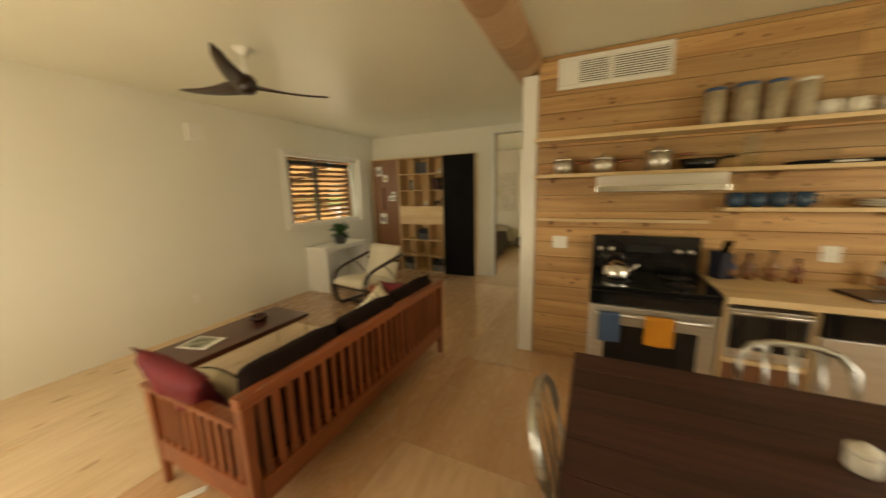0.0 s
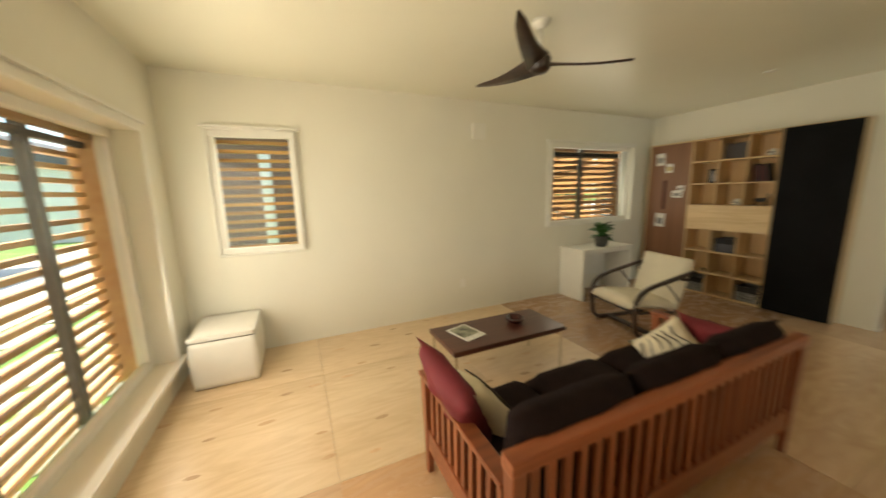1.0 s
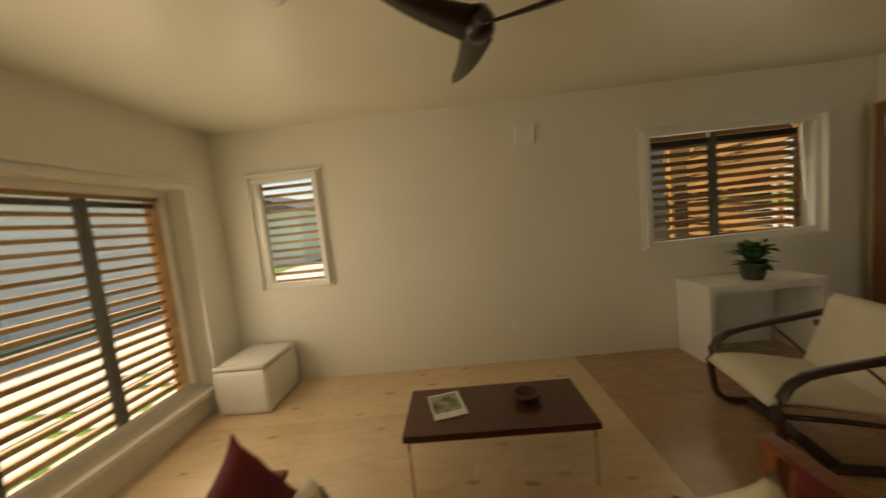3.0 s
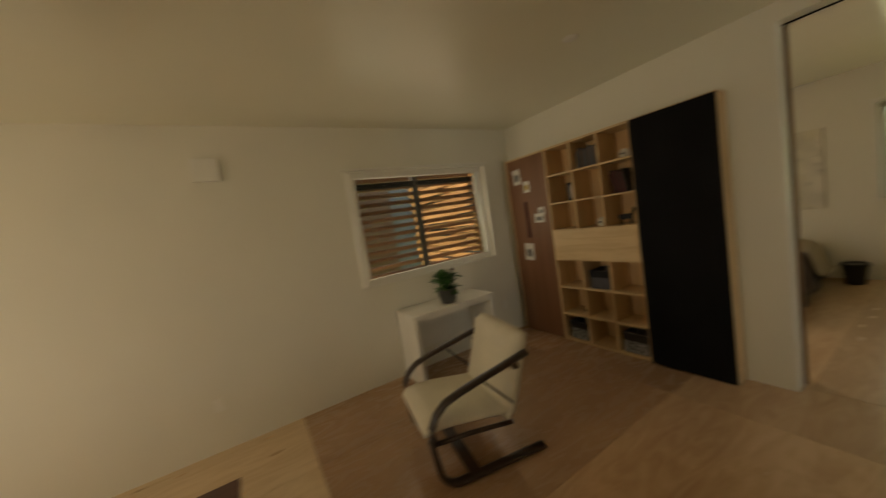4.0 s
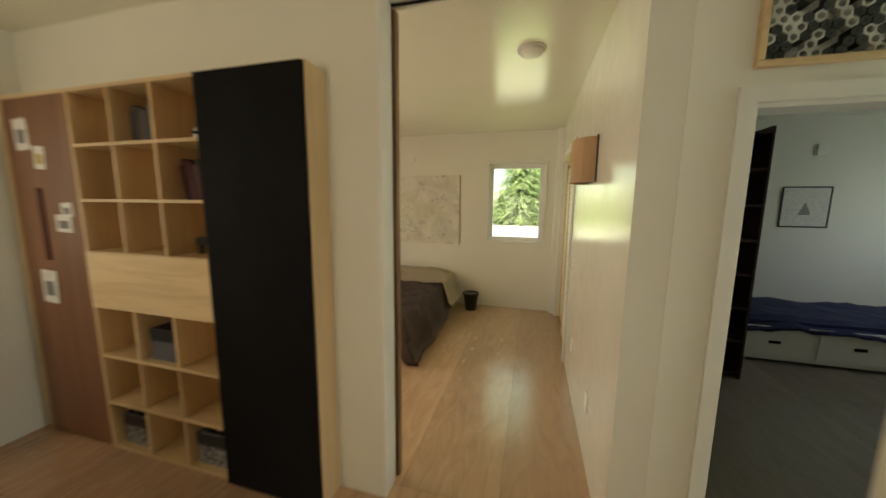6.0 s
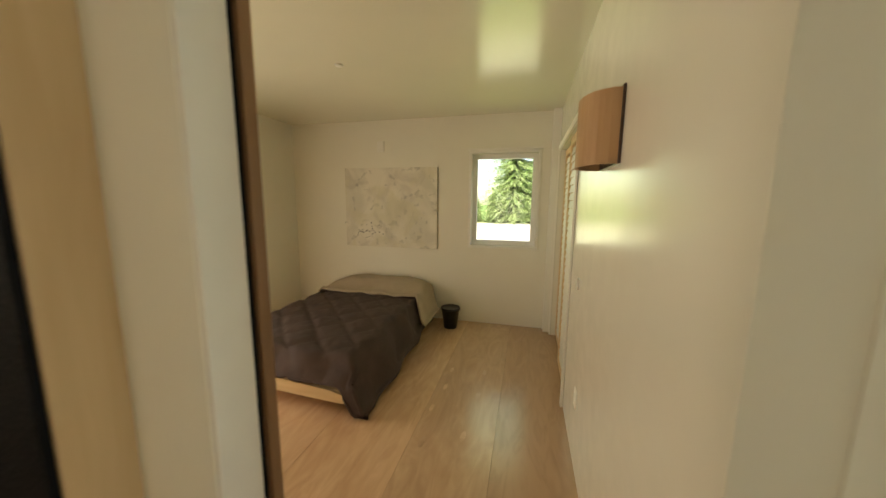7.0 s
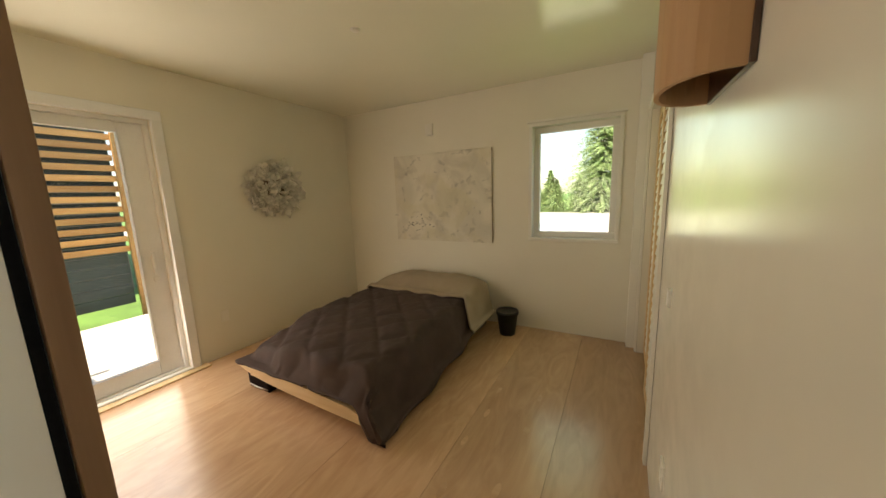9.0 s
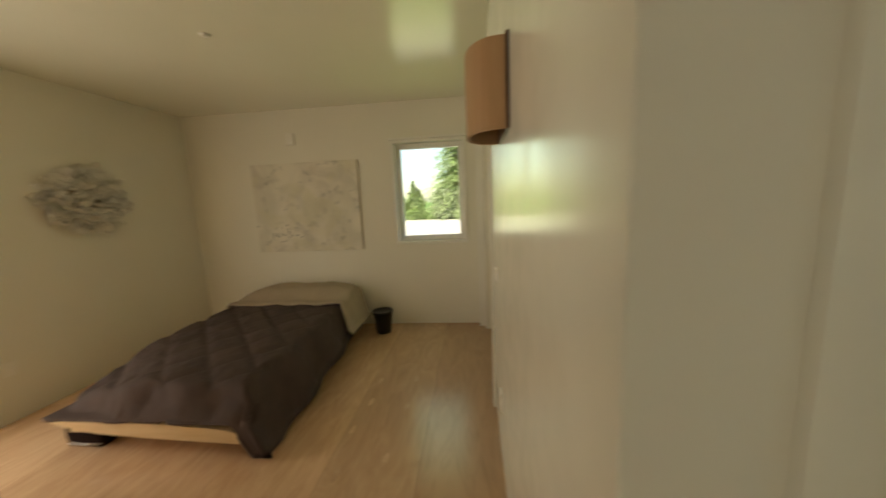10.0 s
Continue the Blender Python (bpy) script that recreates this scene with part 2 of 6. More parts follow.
def block(name, x0, x1, y0, y1, z0, z1, material, parent=None, r=0.0, label="", seg=2):
    bm = bmesh.new()
    add_box(bm, x0, x1, y0, y1, z0, z1)
    if r:
        bevel(bm, r, seg)
    return part(name, bm, material, parent, label, smooth=False)


def tube(name, points, radius, material, parent=None, label="", closed=False, flat=1.0, sides=10):
    """A bar swept along points; flat below 1 makes it wider than deep."""
    bm = bmesh.new()
    pts = [Vector(p) for p in points]
    rings = []
    n = len(pts)
    for i, p in enumerate(pts):
        a = pts[i - 1] if (i > 0 or closed) else p
        c = pts[(i + 1) % n] if (i < n - 1 or closed) else p
        d = (c - a).normalized()
        side = d.cross(Vector((0, 0, 1)))
        if side.length < 0.2:
            side = d.cross(Vector((0, 1, 0)))
        side.normalize()
        up = side.cross(d)
        rings.append([bm.verts.new(p + (side * math.cos(k / sides * math.tau) + up * math.sin(k / sides * math.tau) * flat) * radius) for k in range(sides)])
    for i in range(n if closed else n - 1):
        a, c = rings[i], rings[(i + 1) % n]
        for k in range(sides):
            bm.faces.new((a[k], a[(k + 1) % sides], c[(k + 1) % sides], c[k]))
    if not closed:
        bm.faces.new(rings[0][::-1])
        bm.faces.new(rings[-1])
    bmesh.ops.recalc_face_normals(bm, faces=bm.faces)
    return part(name, bm, material, parent, label, smooth=True)


def lathe(name, profile, material, parent=None, at=(0, 0, 0), label="", sides=24):
    """A turned body: profile of (radius, height)."""
    bm = bmesh.new()
    rings = []
    for r, z in profile:
        rings.append([bm.verts.new((at[0] + r * math.cos(k / sides * math.tau), at[1] + r * math.sin(k / sides * math.tau), at[2] + z)) for k in range(sides)])
    for a, c in zip(rings, rings[1:]):
        for k in range(sides):
            bm.faces.new((a[k], a[(k + 1) % sides], c[(k + 1) % sides], c[k]))
    if profile[0][0] > 0.001:
        bm.faces.new(rings[0][::-1])
    if profile[-1][0] > 0.001:
        bm.faces.new(rings[-1])
    bmesh.ops.remove_doubles(bm, verts=bm.verts, dist=1e-5)
    bmesh.ops.recalc_face_normals(bm, faces=bm.faces)
    return part(name, bm, material, parent, label, smooth=True)


def cushion(name, sx, sy, sz, material, m, parent=None, label="", puff=0.5, wrinkle=0.006, n=14, seed=0.0, ears=0.0):
    """A soft pad: thick in the middle, thin at the seams, gently creased."""
    bm = bmesh.new()
    grid = {}
    for s in (1, -1):
        for i in range(n + 1):
            for j in range(n + 1):
                u, v = i / n * 2 - 1, j / n * 2 - 1
                e = (1 - abs(u) ** 3.2) * (1 - abs(v) ** 3.2)
                h = sz / 2 * ((1 - puff) * min(1, e * 4) ** 0.5 + puff * e ** 0.5)
                pull = 1 - 0.05 * (1 - e) * (1 - (u * v) ** 2) + ears * abs(u * v) ** 6
                w = noise.noise(Vector((u * 2.3 + seed, v * 2.3, s * 3.0 + seed))) * wrinkle * 2 * min(1, e * 3)
                key = (i, j, s if 0 < i < n and 0 < j < n else 0)
                if key not in grid:
                    grid[key] = bm.verts.new(m @ Vector((u * sx / 2 * pull, v * sy / 2 * pull, s * h + w)))
    for s in (1, -1):
        for i in range(n):
            for j in range(n):
                q = [grid[(a, c, s if 0 < a < n and 0 < c < n else 0)] for a, c in ((i, j), (i + 1, j), (i + 1, j + 1), (i, j + 1))]
                bm.faces.new(q if s > 0 else q[::-1])
    bmesh.ops.recalc_face_normals(bm, faces=bm.faces)
    return part(name, bm, material, parent, label, smooth=True)


def wall(name, axis, p0, p1, u0, u1, z0, z1, material, holes=(), label=""):
    """A wall between the planes p0 and p1 of an axis, from u0 to u1, with holes (u0, u1, z0, z1) right through it."""
    us = sorted({u0, u1, *[h[0] for h in holes], *[h[1] for h in holes]})
    zs = sorted({z0, z1, *[h[2] for h in holes], *[h[3] for h in holes]})
    us, zs = [u for u in us if u0 <= u <= u1], [z for z in zs if z0 <= z <= z1]
    bm = bmesh.new()

    def solid(i, j):
        if not (0 <= i < len(us) - 1 and 0 <= j < len(zs) - 1):
            return False
        u, z = (us[i] + us[i + 1]) / 2, (zs[j] + zs[j + 1]) / 2
        return not any(h[0] < u < h[1] and h[2] < z < h[3] for h in holes)

    def vert(p, u, z):
        return bm.verts.new((p, u, z) if axis == "x" else (u, p, z))

    for i in range(len(us) - 1):
        for j in range(len(zs) - 1):
            if not solid(i, j):
                continue
            a, c, d, e = us[i], us[i + 1], zs[j], zs[j + 1]
            for p in (p0, p1):
                bm.faces.new([vert(p, *q) for q in ((a, d), (c, d), (c, e), (a, e))])
            for di, dj, q in ((-1, 0, ((a, d), (a, e))), (1, 0, ((c, d), (c, e))), (0, -1, ((a, d), (c, d))), (0, 1, ((a, e), (c, e)))):
                if not solid(i + di, j + dj):
                    bm.faces.new([vert(p0, *q[0]), vert(p1, *q[0]), vert(p1, *q[1]), vert(p0, *q[1])])
    bmesh.ops.remove_doubles(bm, verts=bm.verts, dist=1e-5)
    bmesh.ops.recalc_face_normals(bm, faces=bm.faces)
    return tagged(part(name, bm, material), label, "wall", kind="structure")


# ---- the large structure ----
H = 2.74          # ceiling
XW, XE = -0.04, 7.5
YS, YP, YB = -6.69, 0.0, 3.69   # slider wall, partition, bedroom back wall
XC = 3.73         # wall beside the bedroom passage
KY = -2.68        # kitchen wall

# window openings on the long wall (y0, y1, z0, z1)
WIN_A = (-6.34, -5.58, 1.05, 2.24)
WIN_B = (-2.26, -0.47, 1.09, 2.27)
BED_SLIDER = (0.33, 1.40, 0.02, 2.30)
WIN_BED = (2.66, 3.49, 1.075, 2.265)
SLIDER = (0.42, 3.35, 0.24, 2.13)

wall("wall_west", "x", XW - 0.24, XW, YS - 0.3, YB + 0.3, 0, H, PAINT, [WIN_A, WIN_B, BED_SLIDER], "matt white painted long outer wall")
wall("wall_south", "y", YS - 0.26, YS, XW, XE + 0.3, 0, H, PAINT, [SLIDER], "matt white painted wall round the wide glazing")
wall("wall_north", "y", YB, YB + 0.24, XW, 8.7, 0, H, PAINT, [WIN_BED], "matt white painted bedroom end wall")
wall("wall_east", "x", XE, XE + 0.25, YS, 0.12, 0, H, PAINT, [(-5.7, -4.1, 0.9, 2.1), (-0.88, -0.1, 0.9, 2.1)], "matt white painted outer wall")
wall("wall_partition", "y", YP, YP + 0.20, XW, 2.60, 0, H, PAINT, [(0.045, 2.32, -1, 2.29)], "white painted wall round the built-in shelving")
wall("wall_partition_header", "y", YP, YP + 0.20, 2.60, XC, 2.62, H, PAINT, (), "white painted strip above the bedroom opening")
wall("wall_passage", "x", XC, XC + 0.15, YP, YB, 0, H, PAINT_GLOSS, [(2.05, 3.5, 0, 2.25)], "cream satin painted wall beside the bedroom passage")
wall("wall_hall", "y", YP - 0.004, YP + 0.12, XC + 0.15, 7.5, 0, H, PAINT, [(4.09, 4.86, -1, 2.015), (4.09, 4.86, 2.15, 2.62)], "white painted wall round the second bedroom door")
wall("wall_core_end", "x", 3.80, 3.92, -2.46, -0.95, 0, H, PAINT, (), "white painted end of the kitchen core")
wall("wall_core_hall", "y", -1.07, -0.95, 3.92, 7.5, 0, H, PAINT, (), "white painted hall side of the kitchen core")
wall("wall_kitchen", "y", KY + 0.02, KY + 0.22, 3.82, XE, 0, H, PAINT, (), "stud wall behind the kitchen boards")
wall("wall_closet_back", "x", 4.02, 4.07, 0.12, YB, 0, H, PAINT, (), "white closet back wall")
wall("wall_second_bedroom_east", "x", 8.4, 8.6, 0.1, YB, 0, H, PAINT, [(1.9, 2.8, 1.1, 2.1)], "white painted outer wall")
wall("wall_hall_east", "y", 0.0, 0.12, XE + 0.25, 8.6, 0, H, PAINT, (), "white painted outer wall")
tagged(block("post", 3.68, 3.815, KY - 0.02, KY + 0.22, 0, 2.608, TRIM, r=0.004), "white painted post ending the kitchen wall", "post", kind="structure")
tagged(block("ceiling", XW - 0.24, 8.7, YS - 0.3, YP + 0.1, H, H + 0.2, CEIL), "white painted living room ceiling with a slight sheen", "ceiling", kind="structure")
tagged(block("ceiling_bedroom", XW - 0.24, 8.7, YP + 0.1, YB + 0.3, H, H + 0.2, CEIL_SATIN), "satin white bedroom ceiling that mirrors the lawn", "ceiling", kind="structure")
floor = tagged(block("floor", XW - 0.24, 8.7, YS - 0.3, YB + 0.3, -0.2, -0.02, PLY), "oiled plywood sheet floor with oval patches", "floor", kind="structure")
beam = thing("ceiling_beam", "half-round plywood light trough along the ceiling", "beam", kind="structure")
SHELL = [wood("trough_ply_a", (0.56, 0.37, 0.22), (0.48, 0.30, 0.17), "x", 0.5, 16, 3.0, 0.03), wood("trough_ply_b", (0.48, 0.30, 0.17), (0.40, 0.24, 0.13), "x", 0.5, 16, 3.0, 0.03)]
for k in range(14):
    y0, y1 = YS + k * 0.478, YS + (k + 1) * 0.478 - (0.001 if k < 13 else 0.005)
    bm = bmesh.new()
    grow = 0.003 * (k % 2)
    rim = [(3.70 + (0.145 + grow) * math.cos(math.pi * q / 20), H - 0.002 - (0.125 + grow) * math.sin(math.pi * q / 20)) for q in range(21)]
    e0, e1 = [bm.verts.new((x, y0, z)) for x, z in rim], [bm.verts.new((x, y1, z)) for x, z in rim]
    bm.faces.new(e0)
    bm.faces.new(e1)
    for q in range(21):
        bm.faces.new((e0[q], e0[(q + 1) % 21], e1[(q + 1) % 21], e1[q]))
    bmesh.ops.recalc_face_normals(bm, faces=bm.faces)
    part("segment", bm, SHELL[k % 2], beam)

# ---- openings: frames, glass, sills, outer slats ----


def rect_frame(name, axis, p0, p1, u0, u1, z0, z1, w, material, parent, label=""):
    """Four mitre-free bars round an opening, one mesh."""
    bm = bmesh.new()
    for a, c, d, e in ((u0, u1, z0, z0 + w), (u0, u1, z1 - w, z1), (u0, u0 + w, z0 + w, z1 - w), (u1 - w, u1, z0 + w, z1 - w)):
        if axis == "x":
            add_box(bm, p0, p1, a, c, d, e)
        else:
            add_box(bm, a, c, p0, p1, d, e)
    bevel(bm, 0.004, 1)
    return part(name, bm, material, parent, label)


def window_unit(name, axis, face, out, hole, label, sash=0.055, casing=0.075, deep=0.15, swing=0.0, hinge=0):
    """A window: casing on the wall face, sash set back in the reveal, pane, latch. out: +1 or -1, the way to the outside."""
    u0, u1, z0, z1 = hole
    w = thing(name, label, "window", kind="structure")
    a, b = sorted((face - out * 0.022, face - out * 0.001))
    rect_frame("casing", axis, a, b, u0 - casing, u1 + casing, z0 - casing, z1 + casing, casing + 0.002, TRIM, w)
    a, b = sorted((face - out * 0.045, face - out * 0.001))
    bm = bmesh.new()
    if axis == "x":
        add_box(bm, a, b, u0 - casing - 0.02, u1 + casing + 0.02, z1 + casing, z1 + casing + 0.022)
    else:
        add_box(bm, u0 - casing - 0.02, u1 + casing + 0.02, a, b, z1 + casing, z1 + casing + 0.022)
    part("head_moulding", bm, TRIM, w)
    a, b = sorted((face + out * (deep - 0.05), face + out * (deep + 0.01)))
    fr = rect_frame("window_frame", axis, a, b, u0, u1, z0, z1, sash, TRIM, w)
    g = (face + out * (deep - 0.022), face + out * (deep - 0.016))
    bm = bmesh.new()
    if axis == "x":
        add_box(bm, min(g), max(g), u0 + sash, u1 - sash, z0 + sash, z1 - sash)
    else:
        add_box(bm, u0 + sash, u1 - sash, min(g), max(g), z0 + sash, z1 - sash)
    pane = part("pane", bm, GLASS, w)
    pane.visible_shadow = False
    if swing:
        # the sash stands ajar on its hinge side
        hu = (u0, u1)[hinge]
        m = Matrix.Translation((face + out * deep, hu, 0)) @ pose(0, 0, 0, 0, 0, swing) @ Matrix.Translation((-face - out * deep, -hu, 0))
        for c in w.children:
            if c.name.split(".")[0] in ("window_frame", "pane"):
                c.matrix_basis = m
        o0, o1 = sorted((face + out * (deep + 0.012), face + out * (deep + 0.06)))
        rect_frame("outer_frame", axis, o0, o1, u0, u1, z0, z1, 0.03, TRIM, w)
    return w


window_unit("window_1", "x", XW, -1, WIN_A, "white framed tilting window looking out through cedar slats", sash=0.06, casing=0.02, deep=0.06, swing=-5, hinge=0)
window_unit("window_2", "x", XW, -1, WIN_B, "wide white framed window looking out through cedar slats", sash=0.06, casing=0.025, deep=0.10, swing=3, hinge=1)
window_unit("window_3", "y", YB, 1, WIN_BED, "white framed bedroom window facing conifers", sash=0.06, casing=0.035)
win = window_unit("window_4", "y", YS, -1, SLIDER, "wide white framed glazing on a raised sill", deep=0.2, sash=0.06, casing=0.06)
tagged(block("window_sill", SLIDER[0] - 0.1, SLIDER[1] + 0.1, YS + 0.002, YS + 0.06, SLIDER[2] - 0.03, SLIDER[2] + 0.012, TRIM, win, 0.006))
window_unit("window_7", "x", XE, 1, (-0.88, -0.1, 0.9, 2.1), "white framed window at the end of the hall")
window_unit("window_5", "x", XE, 1, (-5.7, -4.1, 0.9, 2.1), "white framed dining window")
window_unit("window_6", "x", 8.4, 1, (1.9, 2.8, 1.1, 2.1), "white framed second bedroom window")


def slat_screen(name, axis, p, u0, u1, z0, z1, label, posts, pitch=0.092, h=0.032, d=0.06, material=None, side=-1):
    """A row of level cedar slats on upright posts."""
    s = thing(name, label, "slat screen")
    k = int((z1 - z0) / pitch)
    me = None
    for i in range(k):
        if me is None:
            bm = bmesh.new()
            if axis == "x":
                add_box(bm, p - d / 2, p + d / 2, u0, u1, -h / 2, h / 2)
            else:
                add_box(bm, u0, u1, p - d / 2, p + d / 2, -h / 2, h / 2)
            me = mesh_of("slat", bm, material)
        ob = new("slat", me)
        ob.parent = s
        ob.location = (0, 0, z0 + (i + 0.5) * pitch)
    for u, w, m in posts:
        bm = bmesh.new()
        q0, q1 = sorted((p + side * (d / 2 + 0.001), p + side * (d / 2 + 0.05)))
        if axis == "x":
            add_box(bm, q0, q1, u - w / 2, u + w / 2, -0.05, z1 + 0.05)
        else:
            add_box(bm, u - w / 2, u + w / 2, q0, q1, -0.05, z1 + 0.05)
        part("post", bm, m, s)
    return s


scr = slat_screen("slat_screen", "y", YS - 0.39, -0.06, 3.6, 0.14, 2.55, "level cedar slats behind dark posts outside the wide glazing",
                  [(1.0, 0.07, POST_GREY), (1.73, 0.07, POST_GREY), (2.435, 0.07, POST_GREY), (3.165, 0.07, POST_GREY)], material=CEDAR_X, side=1)
for a, c in ((0.412, 0.964), (1.036, 1.694), (1.766, 2.399), (2.471, 3.129), (3.201, 3.5)):
    block("head_rail", a, c, YS - 0.358, YS - 0.31, 1.99, 2.03, POST_GREY, scr, label="dark metal head rail")
block("header_board", 0.412, 3.5, YS - 0.306, YS - 0.264, 2.05, 2.16, CEDAR_X, scr, 0.003, "cedar header board")
block("cheek_board", 0.37, 0.41, YS - 0.42, YS - 0.262, 0.14, 2.16, CEDAR_X, scr, 0.003, "cedar cheek board")
slat_screen("slat_screen", "x", XW - 0.34, -6.42, -5.5, 0.2, 2.5, "level cedar slats outside the small window",
            [(-5.52, 0.06, CEDAR)], material=CEDAR)
slat_screen("slat_screen", "y", -6.40, XW - 0.40, XW - 0.25, 0.2, 2.5, "short cedar slat return beside the small window",
            [(XW - 0.27, 0.03, CEDAR_X)], material=CEDAR_X)
slat_screen("slat_screen", "y", -0.45, -1.95, XW - 0.26, 0.2, 2.35, "sunlit cedar slat wing standing out beside the wide window",
            [(-1.92, 0.06, CEDAR_WING), (-1.12, 0.06, CEDAR_WING), (-0.36, 0.07, CEDAR_WING)], pitch=0.0935, h=0.055, material=CEDAR_WING, side=1)
scr = slat_screen("slat_screen", "x", XW - 0.34, -2.4, -0.49, 0.222, 2.5, "level cedar slats outside the wide window",
                  [(-2.38, 0.06, CEDAR)], pitch=0.0935, h=0.044, material=CEDAR_SHADED)
block("post", -0.335, -0.285, -1.395, -1.325, -0.05, 2.55, POST_GREY, scr, label="dark metal post")
block("head_rail", -0.335, -0.285, -2.4, -1.397, 2.13, 2.19, DARK_METAL, scr, label="dark metal head rail")
block("head_rail", -0.335, -0.285, -1.323, -0.49, 2.13, 2.19, DARK_METAL, scr, label="dark metal head rail")

tagged(block("soffit", -0.1, 3.7, YS - 0.42, YS - 0.262, 2.16, 2.24, CEDAR_X), "cedar soffit board over the wide glazing", "soffit", kind="structure")

# sliding glass door of the bedroom
d = thing("door_1", "white framed sliding glass door to a patio", "sliding door", kind="structure")
y0, y1, z0, z1 = BED_SLIDER
rect_frame("casing", "x", XW - 0.02, XW + 0.02, y0 - 0.075, y1 + 0.075, -0.05, z1 + 0.075, 0.077, VINYL, d)
rect_frame("outer_frame", "x", XW - 0.17, XW - 0.05, y0, y1, 0.0, z1, 0.035, VINYL, d)
bm = bmesh.new()
for q in ((y0 + 0.035, y0 + 0.20, 0.035, z1 - 0.035), (y1 - 0.205, y1 - 0.035, 0.035, z1 - 0.035), (y0 + 0.20, y1 - 0.205, 0.035, 0.17), (y0 + 0.20, y1 - 0.205, z1 - 0.12, z1 - 0.035)):
    add_box(bm, XW - 0.14, XW - 0.09, *q)
bevel(bm, 0.004, 1)
sash = part("sash", bm, VINYL, d)
pane = block("pane", XW - 0.12, XW - 0.113, y0 + 0.20, y1 - 0.205, 0.17, z1 - 0.12, GLASS, sash)
rect_frame("glazing_bead", "x", XW - 0.09, XW - 0.082, y0 + 0.19, y1 - 0.195, 0.16, z1 - 0.11, 0.012, VINYL, sash)
pane.visible_shadow = False
hb = bmesh.new()
add_box(hb, XW - 0.088, XW - 0.055, y1 - 0.13, y1 - 0.105, 0.97, 1.17)
add_box(hb, XW - 0.088, XW - 0.07, y1 - 0.14, y1 - 0.095, 0.90, 0.95)
bevel(hb, 0.008)
part("handle", hb, VINYL, sash, "white pull handle")
block("threshold", XW - 0.2, XW + 0.10, y0 - 0.08, y1 + 0.12, 0.0, 0.012, BIRCH_X, d, 0.003, "pale plywood threshold")

# pocket door in the bedroom opening
d = thing("door_2", "plywood pocket door slid into its wall slot", "pocket door", kind="structure")
block("pocket_slot", 2.606, 2.612, 0.138, 0.156, 0, 2.62, BLACK, d, label="dark pocket slot")
block("door_edge", 2.60, 2.63, 0.158, 0.20, 0, 2.61, wood("door_edge_brown", (0.30, 0.17, 0.085), (0.20, 0.105, 0.05), "z", 0.45, 20, 3.0, 0.02), d, 0.003)
block("jamb", 2.60, 2.616, 0.002, 0.136, 0, 2.62, TRIM, d)
block("track", 2.60, XC, 0.13, 0.15, 2.612, 2.619, BLACK, d, label="black overhead track")

# second bedroom door frame and honeycomb transom
d = thing("door_3", "white cased doorway to a dim second bedroom", "doorway", kind="structure")
bm = bmesh.new()
for q in ((4.035, 4.09, -0.022, -0.006, 0, 2.07), (4.86, 4.915, -0.022, -0.006, 0, 2.07), (4.09, 4.86, -0.022, -0.006, 2.015, 2.07)):
    add_box(bm, *q)
part("casing", bm, TRIM, d)
bm = bmesh.new()
for q in ((4.09, 4.105, 0.0, 0.12, 0, 2.015), (4.845, 4.86, 0.0, 0.12, 0, 2.015), (4.105, 4.845, 0.0, 0.12, 2.0, 2.015)):
    add_box(bm, *q)
part("jamb", bm, TRIM, d)
t = thing("transom_panel", "honeycomb of dark and pale tubes in a plywood frame over a doorway", "transom", kind="structure")
rect_frame("frame", "y", -0.026, 0.03, 4.07, 4.88, 2.13, 2.64, 0.025, BIRCH_X, t)
block("backing", 4.09, 4.86, 0.06, 0.07, 2.15, 2.62, plain("pale_backing", (0.74, 0.76, 0.72), 0.7), t)


def hex_mesh(name, r, material, depth, hole):
    bm = bmesh.new()
    rings = []
    for rr, yy in ((r, depth), (r, 0.0), (r * hole, 0.0), (r * hole, depth)):
        rings.append([bm.verts.new((rr * math.cos(math.radians(60 * k + 30)), yy, rr * math.sin(math.radians(60 * k + 30)))) for k in range(6)])
    for a, b in zip(rings, rings[1:]):
        for k in range(6):
            bm.faces.new((a[k], a[(k + 1) % 6], b[(k + 1) % 6], b[k]))
    return mesh_of(name, bm, material)


HEX_D = mat("dark_tube", (0.03, 0.035, 0.03), 0.4, var=0.3)
HEX_P = mat("pale_tube", (0.55, 0.57, 0.53), 0.5, var=0.2)
hex_a, hex_b = hex_mesh("tube", 0.0175, HEX_D, 0.05, 0.15), hex_mesh("tube", 0.0195, HEX_P, 0.03, 0.62)
rng = random.Random(4)
for j in range(15):
    for i in range(22):
        x = 4.115 + i * 0.034 + (j % 2) * 0.017
        z = 2.172 + j * 0.030
        if x > 4.845 or z > 2.605 or rng.random() < 0.22:
            continue
        ob = new("tube", hex_a if rng.random() < 0.60 else hex_b)
        ob.parent = t
        ob.location = (x, 0.008, z)

